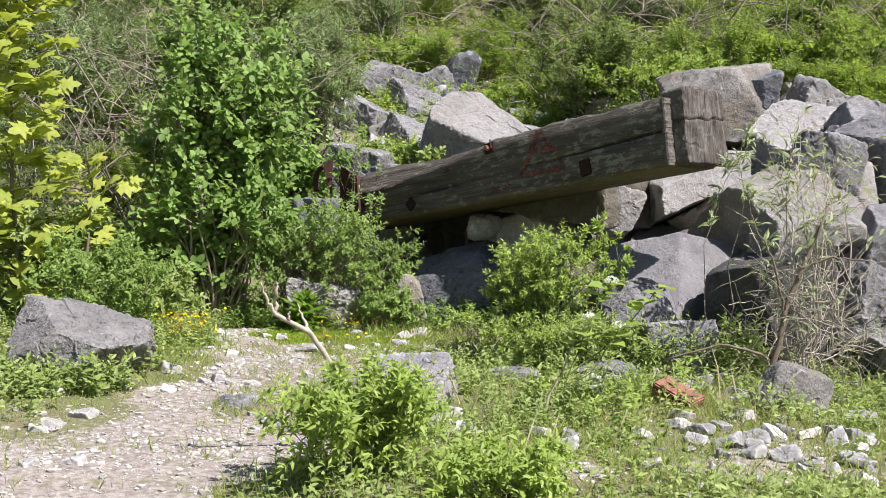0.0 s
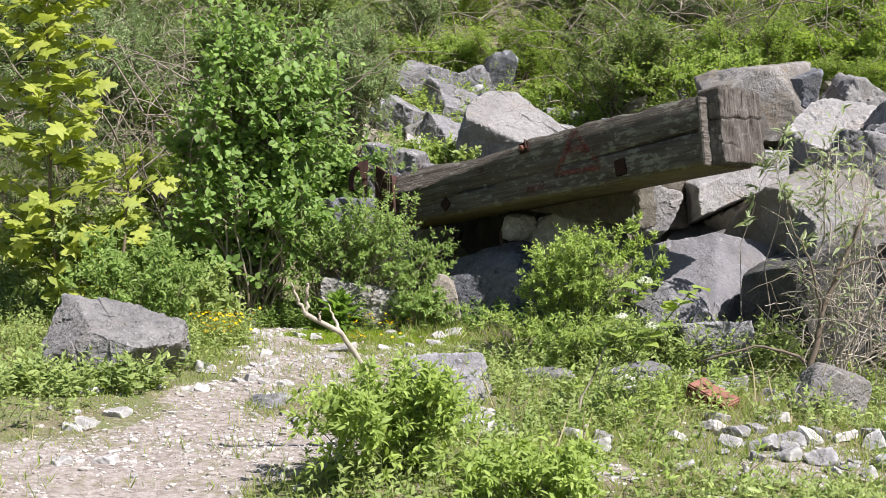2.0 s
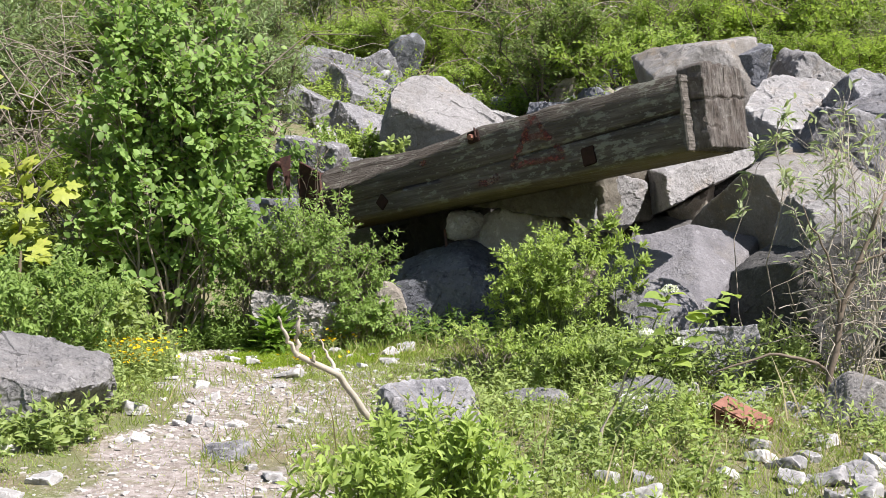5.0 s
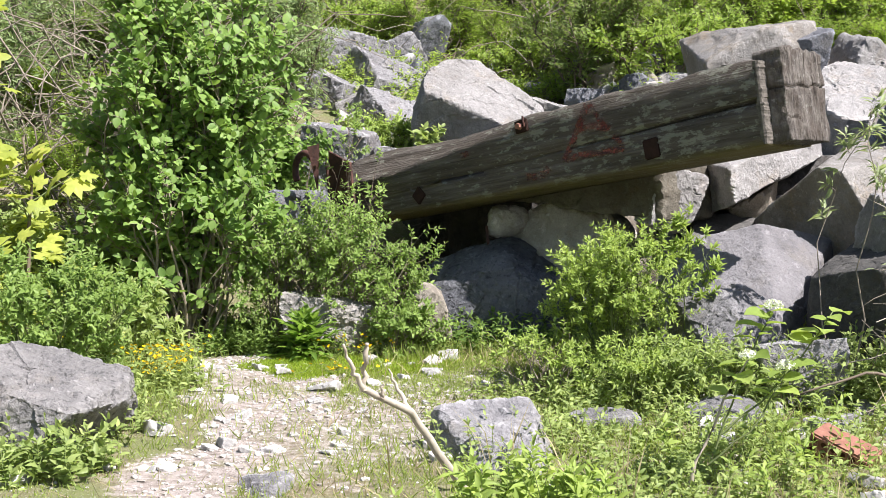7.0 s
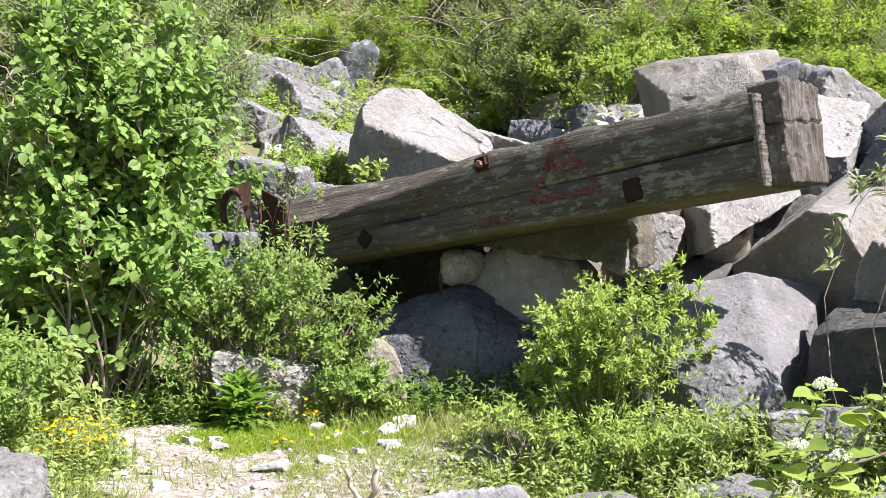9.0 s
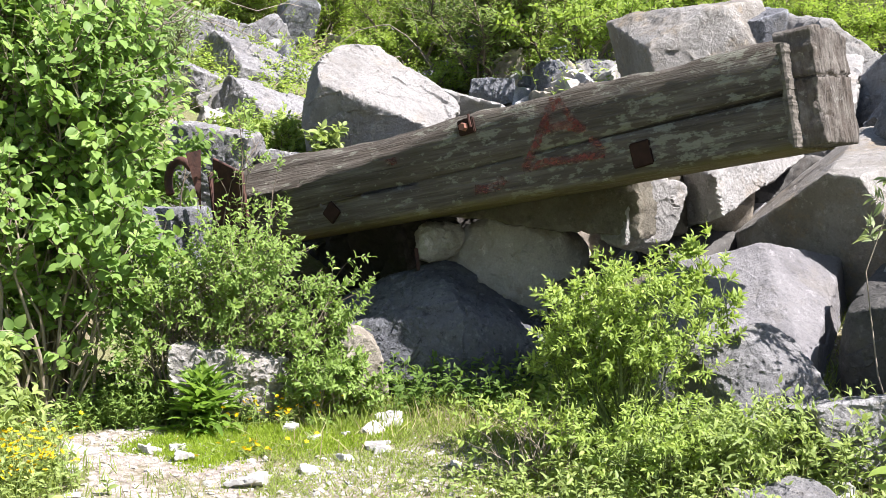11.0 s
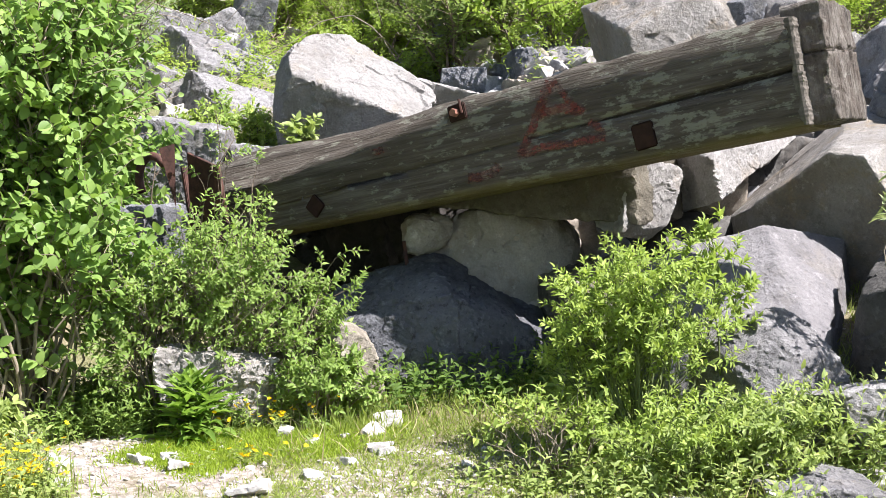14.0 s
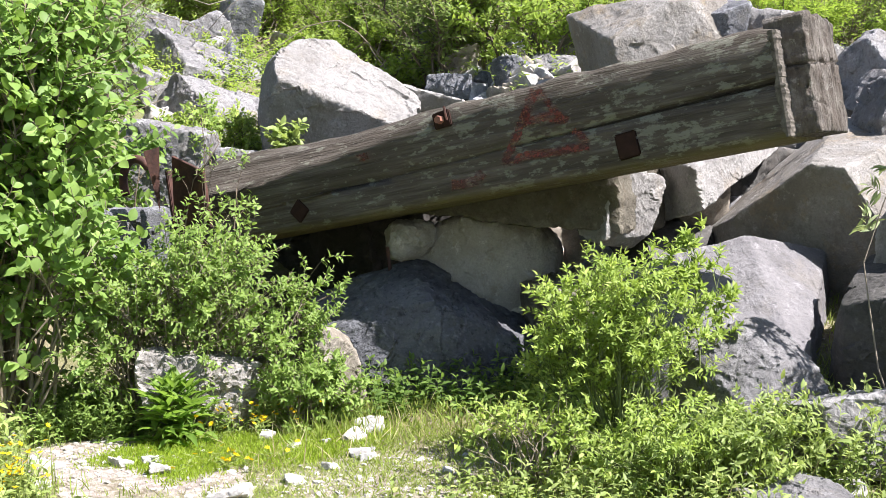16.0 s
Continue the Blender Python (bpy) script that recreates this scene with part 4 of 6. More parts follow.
def build_bracket():
    """Rusty iron shoe at the beam's far end: back plate, side plate, triangular fin, curved strap."""
    shoe = new("iron_bracket")
    shoe.matrix_basis = BEAM @ pose(2.86, -0.02, 0.12)
    tagged(shoe, "rusty iron bracket with a triangular fin at the beam end", "bracket")
    p = part("back_plate", slab_bm(0.02, 0.26, 0.34, 0.004), M_RUST, shoe)
    p.matrix_basis = pose(0.22, 0.13, 0.12)
    bm = bmesh.new()
    outline = [(-0.11, -0.10, -0.04), (-0.11, -0.10, 0.235), (0.075, -0.10, 0.34), (0.13, -0.10, -0.04)]
    a = [bm.verts.new(v) for v in outline]
    b = [bm.verts.new((x, y + 0.02, z)) for x, y, z in outline]
    bm.faces.new(a)
    bm.faces.new(list(reversed(b)))
    for i in range(4):
        bm.faces.new((a[i], b[i], b[(i + 1) % 4], a[(i + 1) % 4]))
    bmesh.ops.recalc_face_normals(bm, faces=bm.faces[:])
    bmesh.ops.bevel(bm, geom=bm.edges[:], offset=0.003, segments=1, affect="EDGES")
    part("side_plate", bm, M_RUST, shoe, "dark rusty side plate with a sloping top edge")
    bm = bmesh.new()
    tri = [(0.0, 0.0, 0.29), (0.075, 0.0, 0.31), (0.068, 0.0, 0.0)]
    a = [bm.verts.new(v) for v in tri]
    b = [bm.verts.new((x, y + 0.018, z)) for x, y, z in tri]
    bm.faces.new(a)
    bm.faces.new(list(reversed(b)))
    for i in range(3):
        bm.faces.new((a[i], b[i], b[(i + 1) % 3], a[(i + 1) % 3]))
    bmesh.ops.recalc_face_normals(bm, faces=bm.faces[:])
    fin = part("fin", bm, M_RUST, shoe, "triangular rust-red fin")
    fin.matrix_basis = shoe.matrix_basis.inverted() @ pose(-1.14, 1.32, 1.34)
    pts = [(0.40 + 0.10 * math.cos(t), -0.02, 0.26 + 0.12 * math.sin(t)) for t in np.linspace(-0.4, 2.6, 12)]
    v, f = tube_arrays(np.array([pts]), 0.022, 0.022, 8)
    part("strap", tri_mesh("strap", v, f), M_RUST, shoe, "curved iron strap")


build_bracket()


def build_brick():
    brick = new("perforated_brick")
    tagged(brick, "broken red clay brick with round holes lying in the grass", "brick")
    brick.matrix_basis = pose(1.15, -2.06, 0.445, 14, 20, -40)
    bm = slab_bm(0.23, 0.12, 0.085, 0.007)
    part("brick_body", bm, M_CLAY, brick)
    for i in range(6):
        for j in range(2):
            bm = bmesh.new()
            bmesh.ops.create_cone(bm, cap_ends=True, segments=12, radius1=0.0105, radius2=0.0105, depth=0.012)
            h = part("bore", bm, M_HOLE, brick, "dark round hole")
            h.matrix_basis = pose(-0.095 + 0.038 * i, -0.0555, -0.018 + 0.036 * j, 90, 0, 0)


build_brick()

# iron bar standing in the hollow under the beam
bm = slab_bm(0.017, 0.012, 0.30, 0.003)
bar = part("iron_bar", bm, M_RUST)
bar.matrix_basis = pose(-0.018, 0.930, 1.004, 0, -5.6, 0)
tagged(bar, "thin rusty iron bar standing in the dark hollow", "bar")

# ---- shrubs ----


def shrub(name, label, base, radius, tall, seed, stems=14, twigs=500, per_twig=9, leaf=(0.07, 0.045), shape=BROAD, leaf_mat=L_SHRUB, bark=B_BROWN,
          inner=0.25, twig_len=0.22, up=0.5, stem_r=0.012, category="shrub", lean=(0, 0), squash=1.0, group="", pairs=True, low=0.25, droop=0.15, joined_stems=False, whorl=0.0):
    """Many stems from one root, twigs all round them, leaves in pairs along each twig."""
    rng = np.random.default_rng(seed)
    rx, ry = radius
    ang = rng.uniform(0, 2 * np.pi, stems)
    rad = np.sqrt(rng.uniform(0.02, 1, stems))
    start = np.stack([rng.normal(0, .10 * rx, stems), rng.normal(0, .10 * ry, stems), np.full(stems, -0.08)], -1)
    top = tall * (0.55 + 0.45 * np.sqrt(np.maximum(0, 1 - rad ** 2))) * rng.uniform(0.72, 1.0, stems)
    end = np.stack([rad * np.cos(ang) * rx * .8 + lean[0], rad * np.sin(ang) * ry * .8 + lean[1], top], -1)
    S = bent(start, end, rng, 0.07, 8, 0.06)
    which = rng.integers(0, stems, twigs)
    s = low + (1 - low) * np.sqrt(rng.uniform(0, 1, twigs))
    s = np.minimum(s, 1.0)
    tp, td = at_line(S, which, s)
    outward = unit(np.stack([rng.normal(0, 1, twigs), rng.normal(0, 1, twigs), rng.normal(0, .6, twigs)], -1))
    away = tp - np.array([lean[0] * .5, lean[1] * .5, tall * .45])
    away = away / np.array([rx, ry, tall * .6])
    tdir = unit(0.55 * td + 0.8 * outward + 0.6 * away + np.array([0, 0, up]) * rng.uniform(0, 1, twigs)[:, None])
    tl = twig_len * rng.uniform(.5, 1.25, twigs)
    te = tp + tdir * tl[:, None]
    T = bent(tp, te, rng, 0.07, 5, 0.05)
    n = twigs * per_twig
    w = np.repeat(np.arange(twigs), per_twig)
    k = np.tile(np.arange(per_twig), twigs)
    frac = inner + (1 - inner) * ((k // 2) * 2 + 1 if pairs else k + 1) / (per_twig + .5)
    frac = np.clip(frac ** (1 / (1 + 1.6 * whorl)) + rng.normal(0, .02, n), 0, 1)
    lp, ld = at_line(T, w, frac)
    side = unit(np.cross(ld, rng.normal(0, 1, (twigs, 3))[w] + np.array([0, 0, .5])))
    if whorl:
        # leaves turn round the shoot and crowd towards its tip
        other = np.cross(ld, side)
        a = (k * 2.4)[:, None]
        side = np.cos(a) * side + np.sin(a) * other
    flip = np.where((k % 2 == 0) | (whorl > 0), 1.0, -1.0)[:, None]
    tip = (k == per_twig - 1)[:, None]
    D = unit(np.where(tip, ld, 0.55 * ld + flip * side) + rng.normal(0, .22, (n, 3)) - np.array([0, 0, droop]))
    U = unit(np.array([0.4, -0.4, 0.85]) + rng.normal(0, .36, (n, 3)))
    size = rng.uniform(.55, 1.12, n) * (1 - .25 * (frac > .9))
    lv, lf = leaf_arrays(lp, D, U, leaf[0] * size, leaf[1] * size, shape)
    ob = thing(name, base, label, category, group)
    if joined_stems:
        part("branchwork", tri_mesh("branchwork", *joined([tube_arrays(S, stem_r, stem_r * .25, 5), tube_arrays(T, stem_r * .24, stem_r * .09, 3)])), bark, ob)
        part("foliage", tri_mesh("foliage", lv, lf, shape is not SLIM), leaf_mat, ob)
        return ob
    for line, r in zip(S, stem_r * rng.uniform(.6, 1.2, stems)):
        part("stem", tri_mesh("stem", *tube_arrays(line[None], r, stem_r * .25, 6)), bark, ob)
    tagged(part("branchwork", tri_mesh("branchwork", *tube_arrays(T, stem_r * .24, stem_r * .09, 4)), bark, ob), kind="stuff")
    part("foliage", tri_mesh("foliage", lv, lf, shape is not SLIM), leaf_mat, ob)
    return ob


def on_ground(x, y, dz=0.0):
    return (x, y, float(height(x, y)) + dz)


shrub("wayfaring_bush", "tall leafy green shrub with broad oval leaves beside the beam", on_ground(-1.75, 0.74), (0.66, 0.48), 2.15, 101, stems=42, twigs=1350, per_twig=9, leaf=(0.060, 0.042), twig_len=0.28, shape=OVAL, bark=B_STEM, stem_r=0.014, low=0.12, droop=.05)
shrub("wayfaring_bush", "lower leafy green shrub with broad oval leaves and pale twigs", on_ground(-1.70, 0.40), (0.62, 0.30), 1.15, 118, stems=22, twigs=240, per_twig=8, leaf=(0.062, 0.044), twig_len=0.26, shape=OVAL, bark=B_STEM, stem_r=0.010, low=.04, droop=.05)
shrub("small_leaved_bush", "dense small-leaved green bush in front of the beam", on_ground(-0.88, 0.42), (0.20, 0.22), 0.74, 102, stems=18, twigs=330, per_twig=17, leaf=(0.035, 0.0165), twig_len=0.32, bark=B_STEM, leaf_mat=L_SMALL, low=.1, stem_r=.007, droop=0, whorl=0.5)
shrub("small_leaved_bush", "twiggy small-leaved bush at the foot of a taller shrub", on_ground(-1.16, 0.38), (0.36, 0.24), 0.56, 103, stems=20, twigs=360, per_twig=15, leaf=(0.033, 0.0155), twig_len=0.30, bark=B_STEM, leaf_mat=L_SMALL, low=.1, stem_r=.007, droop=0, whorl=0.5)
shrub("spurge_bush", "bright yellow-green leafy bush below the beam", on_ground(0.53, -0.70), (0.33, 0.28), 0.67, 104, stems=44, twigs=540, per_twig=15, leaf=(0.035, 0.0125), twig_len=0.18, leaf_mat=L_BRIGHT, bark=B_GREEN, low=0.3, stem_r=.006, up=1.3, droop=-.15, whorl=1.0)
shrub("spurge_bush", "bright yellow-green upright sprig of a leafy bush", on_ground(0.88, -0.60), (0.10, 0.08), 0.86, 105, stems=5, twigs=46, per_twig=15, leaf=(0.042, 0.017), twig_len=0.13, leaf_mat=L_BRIGHT, bark=B_GREEN, low=.5, stem_r=.006, up=1.2, droop=-.15, whorl=0.8)
shrub("leafy_herb_bush", "bright green leafy herb clump beside the footpath", on_ground(-0.17, -3.70), (0.31, 0.27), 0.33, 106, stems=28, twigs=310, per_twig=13, leaf=(0.046, 0.0165), twig_len=0.18, leaf_mat=L_BRIGHT, bark=B_GREEN, low=.1, stem_r=.005, up=1.5, droop=-.1, whorl=0.6)
shrub("leafy_herb_bush", "low leafy green clump with broad leaves beside the footpath", on_ground(0.36, -3.85), (0.36, 0.30), 0.13, 122, stems=26, twigs=210, per_twig=11, leaf=(0.042, 0.017), twig_len=0.12, leaf_mat=L_BRIGHT, bark=B_GREEN, low=.1, stem_r=.004, up=1.0, whorl=.6)
shrub("leafy_herb_bush", "green leafy clump behind a grey boulder", on_ground(-2.05, -0.95), (0.53, 0.40), 0.54, 107, stems=26, twigs=440, per_twig=14, leaf=(0.042, 0.017), twig_len=0.22, leaf_mat=L_SMALL, bark=B_GREEN, low=.1, stem_r=.006, up=1, droop=0, whorl=0.6)
shrub("small_leaved_bush", "low small-leaved bush spilling towards the grass", on_ground(-0.52, 0.16), (0.22, 0.13), 0.22, 119, stems=14, twigs=170, per_twig=13, leaf=(0.036, 0.016), twig_len=0.16, bark=B_STEM, leaf_mat=L_SMALL, low=.1, stem_r=.006, droop=0, whorl=0.5)
shrub("spurge_bush", "low loose green clump with dry twigs at the lawn's edge", on_ground(0.16, -0.86), (0.26, 0.18), 0.26, 120, stems=26, twigs=85, per_twig=12, leaf=(0.034, 0.0125), twig_len=0.15, leaf_mat=L_BRIGHT, bark=B_DRY, low=.1, stem_r=.005, up=.8, whorl=0.8)

shrub("small_leaved_bush", "leafy side branch of a bush reaching in front of the hollow", on_ground(-0.70, 0.42), (0.12, 0.12), 0.56, 123, stems=6, twigs=60, per_twig=17, leaf=(0.038, 0.016), twig_len=0.24, bark=B_STEM, leaf_mat=L_SMALL, low=.5, stem_r=.006, droop=0, lean=(.17, -.05), whorl=.5)

shrub("low_green_bush", "small dark green plant at the foot of the pitted boulder", (-0.40, 2.12, 1.56), (0.10, 0.08), 0.20, 124, stems=8, twigs=26, per_twig=8, leaf=(0.055, 0.036), shape=OVAL, twig_len=0.08, leaf_mat=L_HERB, bark=B_GREEN, low=.2, stem_r=.003)

# wayfaring saplings and hill growth
shrub("leafy_herb_bush", "green leafy clump at the foot of the slope", on_ground(-2.75, 0.10), (0.60, 0.45), 0.72, 108, stems=26, twigs=380, per_twig=13, leaf=(0.060, 0.025), twig_len=0.22, leaf_mat=L_HERB, bark=B_GREEN, low=.1, stem_r=.006, up=.8, whorl=0.6)
shrub("leafy_herb_bush", "low green leafy clump at the path edge", on_ground(-1.95, -0.25), (0.34, 0.26), 0.36, 109, stems=18, twigs=180, per_twig=11, leaf=(0.058, 0.023), twig_len=0.15, leaf_mat=L_HERB, bark=B_GREEN, low=.1, stem_r=.005, up=.8, whorl=0.6)
shrub("spurge_bush", "low bright green leafy clump spreading over the herbs", on_ground(0.58, -1.10), (0.38, 0.22), 0.25, 110, stems=22, twigs=150, per_twig=14, leaf=(0.035, 0.0118), twig_len=0.16, leaf_mat=L_BRIGHT, bark=B_GREEN, low=.1, stem_r=.005, up=.9, whorl=0.8)
shrub("spurge_bush", "low bright green leafy clump below the grey boulder", on_ground(0.80, -1.15), (0.36, 0.22), 0.26, 111, stems=20, twigs=200, per_twig=12, leaf=(0.036, 0.0125), twig_len=0.14, leaf_mat=L_HERB, bark=B_GREEN, low=.1, stem_r=.005, up=.9, whorl=0.8)
shrub("grey_willow_bush", "grey-green narrow-leaved bush on the slope", on_ground(-1.75, 3.6), (0.75, 0.6), 1.5, 112, stems=22, twigs=620, per_twig=11, leaf=(0.075, 0.020), twig_len=0.28, leaf_mat=L_GREY, shape=SLIM, low=.1)
shrub("low_green_bush", "low bright green bush between scree blocks", on_ground(-0.72, 3.2), (0.50, 0.28), 0.36, 113, stems=22, twigs=430, per_twig=11, leaf=(0.044, 0.022), twig_len=0.15, leaf_mat=L_BRIGHT, low=.1, stem_r=.006)
shrub("low_green_bush", "thin small-leaved sapling beside the iron bracket", on_ground(-0.80, 1.02), (0.20, 0.12), 1.36, 114, stems=4, twigs=28, per_twig=13, leaf=(0.040, 0.017), twig_len=0.20, leaf_mat=L_SMALL, low=.5, stem_r=.006, whorl=0.5)
shrub("dry_stemmed_bush", "straggly half-dry bush with pale bent stems and grey-green leaves", on_ground(1.86, -1.36), (0.30, 0.28), 1.55, 115, stems=8, twigs=120, per_twig=3, leaf=(0.075, 0.020), twig_len=0.30, leaf_mat=L_SILVER, bark=B_PALE, low=.25, stem_r=.0075, lean=(.06, .1))
shrub("dry_stemmed_bush", "low tangle of dry pale twigs with few leaves", on_ground(1.95, -1.30), (0.36, 0.30), 0.62, 116, stems=10, twigs=70, per_twig=3, leaf=(0.050, 0.012), twig_len=0.26, leaf_mat=L_SILVER, bark=B_PALE, low=.2, stem_r=.006)
shrub("willowherb_sprig", "slender stem with bright narrow leaves near the beam end", on_ground(1.52, -1.05), (0.08, 0.08), 1.50, 117, stems=3, twigs=24, per_twig=9, leaf=(0.075, 0.018), twig_len=0.10, leaf_mat=L_SILVER, bark=B_DRY, low=0.62, stem_r=.005, lean=(.10, .05))

shrub("low_green_bush", "leafy green bush in the shade behind the iron bracket", on_ground(-1.42, 2.0), (0.38, 0.30), 0.75, 121, stems=16, twigs=300, per_twig=9, leaf=(0.060, 0.040), shape=OVAL, twig_len=0.24, leaf_mat=L_SHRUB, low=.05, stem_r=.008)

# ---- the hillside's bushes ----


def hillside():
    r = random.Random(7)
    kinds = [
        shrub("hillside_bush", "dense green bush on the hillside", (0, 0, -60), (0.85, 0.75), 1.35, 201, stems=16, twigs=620, per_twig=11, leaf=(0.060, 0.028), twig_len=0.30, leaf_mat=L_HILL, shape=SLIM, low=.08, joined_stems=True, group="bushes on the hillside"),
        shrub("hillside_bush", "bright green bush on the hillside", (0, 0, -60), (0.75, 0.7), 0.95, 202, stems=16, twigs=560, per_twig=11, leaf=(0.055, 0.026), twig_len=0.26, leaf_mat=L_HILLB, shape=SLIM, low=.08, joined_stems=True, group="bushes on the hillside"),
        shrub("hillside_bush", "thorny half-dry bush with grey canes on the hillside", (0, 0, -60), (0.9, 0.8), 1.25, 203, stems=26, twigs=620, per_twig=6, leaf=(0.055, 0.024), twig_len=0.40, leaf_mat=L_HILL, bark=B_DRY, shape=SLIM, low=.05, stem_r=.011, joined_stems=True, group="bushes on the hillside"),
        shrub("hillside_bush", "low bright green growth on the hillside", (0, 0, -60), (0.7, 0.6), 0.45, 204, stems=16, twigs=520, per_twig=11, leaf=(0.050, 0.026), twig_len=0.20, leaf_mat=L_HILLB, shape=SLIM, low=.05, joined_stems=True, group="bushes on the hillside"),
        shrub("hillside_bush", "grey-green bush on the hillside", (0, 0, -60), (0.8, 0.7), 1.3, 205, stems=16, twigs=560, per_twig=11, leaf=(0.070, 0.020), twig_len=0.30, leaf_mat=L_GREY, shape=SLIM, low=.08, joined_stems=True, group="bushes on the hillside"),
    ]
    used = set()
    spots = []
    for y in np.arange(6.6, 19, 0.85):
        step = 1.0 + 0.03 * (y - 6)
        for x in np.arange(-9.5, 10.5, step):
            spots.append((x + r.uniform(-.4, .4), y + r.uniform(-.35, .35)))
    for y in np.arange(1.4, 6.6, 0.85):
        for x in np.arange(-6.5, -1.9 - 0.05 * y, 0.95):
            spots.append((x + r.uniform(-.3, .3), y + r.uniform(-.3, .3)))
    for y in np.arange(2.6, 6.6, 0.9):
        for x in np.arange(3.6, 8, 1.0):
            spots.append((x + r.uniform(-.3, .3), y + r.uniform(-.3, .3)))
    for y in np.arange(4.1, 6.6, 0.7):
        for x in np.arange(0.7, 3.9, 0.75):
            spots.append((x + r.uniform(-.3, .3), y + r.uniform(-.3, .3)))
    for x, y in spots:
        near = y < 7.6 and x > -2
        left = x < -1.8 and y < 6.6
        lush = x > 1.6 and y < 10
        k = r.choices(range(5), (0.3, 5, 0.8, 3, 0.1) if lush else (0.3, 2, 1.6, 4, 0.3) if near else (3, 1, 3, 1, 1.2) if left else (3, 2.6, 3, 1.6, .5))[0]
        s = r.uniform(.75, 1.2) * (1.0 if y < 9 else 1.15)
        m = Matrix.Translation(on_ground(x, y, -0.05)) @ pose(0, 0, 0, r.uniform(-8, 8), r.uniform(-8, 8), r.uniform(0, 360)) @ Matrix.Diagonal((s, s, s * r.uniform(.8, 1.1), 1))
        if k not in used:
            used.add(k)
            kinds[k].matrix_basis = m
        else:
            copy_thing(kinds[k], m)
    for k in set(range(5)) - used:
        kinds[k].matrix_basis = Matrix.Translation(on_ground(-3 - k, 9))


hillside()


def canes():
    """Dead arching bramble canes that lie through the bushes."""
    rng = np.random.default_rng(77)
    n = 1000
    x = np.where(rng.uniform(0, 1, n) < .28, rng.uniform(-5.5, -1.9, n), rng.uniform(-3, 7, n))
    y = np.where(x < -1.9, rng.uniform(1.2, 6, n), np.where(x < .4, 7.0, 4.4) + 6.5 * rng.uniform(0, 1, n) ** 1.5)
    a = rng.uniform(0, 6.28, n)
    L = rng.uniform(.5, 1.6, n)
    z = height(x, y)
    p0 = np.stack([x, y, z + rng.uniform(0, .9, n)], -1)
    x1, y1 = x + np.cos(a) * L, y + np.sin(a) * L * .6
    p1 = np.stack([x1, y1, height(x1, y1) + rng.uniform(0.05, 1.3, n)], -1)
    lines = bent(p0, p1, rng, .10, 9, .22)
    v, f = tube_arrays(lines, rng.uniform(.004, .009, n), .002, 5)
    tagged(part("bramble_canes", tri_mesh("bramble_canes", v, f), B_DRY), "tangle of pale dead bramble canes on the slope", "canes", kind="stuff")


canes()


def twig_tangle(x, y, radius, low, tall, n, seed):
    """Bare bent twigs lying every way through the half-dry bush."""
    rng = np.random.default_rng(seed)
    p0 = np.stack([rng.normal(0, radius * .45, n), rng.normal(0, radius * .4, n), rng.uniform(0, 1, n) ** 1.3 * tall * .7 + low], -1)
    d = unit(rng.normal(0, 1, (n, 3)) * np.array([1, .8, .7]) + np.array([.15, 0, .25]))
    lines = bent(p0, p0 + d * rng.uniform(.15, .5, n)[:, None], rng, .14, 8, .12)
    tangle = thing("dry_twig_tangle", on_ground(x, y), "tangle of bare bleached twigs in a half-dry bush", "twigs")
    tagged(part("branchwork", tri_mesh("branchwork", *tube_arrays(lines, rng.uniform(.002, .0045, n), .001, 4)), B_PALE, tangle), kind="stuff")


twig_tangle(1.92, -1.32, .42, .02, .85, 150, 81)

# ---- herbs, grass and moss ----


def sprigs(name, label, x, y, tall, seed, per, leaf, mat, shape=BROAD, category="herbs", dz=0.0):
    """Upright leafy stems scattered over the ground."""
    rng = np.random.default_rng(seed)
    n = len(x)
    base = np.stack([x, y, height(x, y) - 0.015 + dz], -1)
    top = base + np.stack([rng.normal(0, .28, n), rng.normal(0, .28, n), np.ones(n)], -1) * np.asarray(tall)[:, None]
    S = bent(base, top, rng, .08, 5)
    w = np.repeat(np.arange(n), per)
    k = np.tile(np.arange(per), n)
    fr = np.clip(.12 + .88 * (k + 1) / per + rng.normal(0, .03, n * per), 0, 1)
    p, d = at_line(S, w, fr)
    a = k * 2.4 + rng.uniform(0, 6.28, n)[w]
    out = np.stack([np.cos(a), np.sin(a), np.zeros(len(a))], -1)
    D = unit(out + d * (.25 + .9 * (fr > .85))[:, None] + rng.normal(0, .22, (len(a), 3)))
    U = unit(np.array([0.3, -.3, 1.0]) + rng.normal(0, .35, (len(a), 3)))
    size = rng.uniform(.6, 1.15, len(a)) * (1.05 - .45 * np.abs(fr - .55))
    parts = [leaf_arrays(p, D, U, leaf[0] * size, leaf[1] * size, shape), tube_arrays(S, .0022, .001, 3)]
    v, f = joined(parts)
    tagged(part(name, tri_mesh(name, v, f, shape is not SLIM), mat), label, category, kind="stuff")


def blades(name, label, x, y, tall, seed, mat, width=0.004, lean=.5, category="grass"):
    rng = np.random.default_rng(seed)
    n = len(x)
    base = np.stack([x, y, height(x, y) - 0.006], -1)
    D = unit(np.stack([rng.normal(0, lean, n), rng.normal(0, lean, n), np.ones(n)], -1))
    U = unit(np.stack([rng.normal(0, 1, n), rng.normal(0, 1, n), np.full(n, .05)], -1))
    v, f = leaf_arrays(base, D, U, np.asarray(tall), np.full(n, width) * rng.uniform(.6, 1.4, n), BLADE)
    tagged(part(name, tri_mesh(name, v, f, False), mat), label, category, kind="stuff")


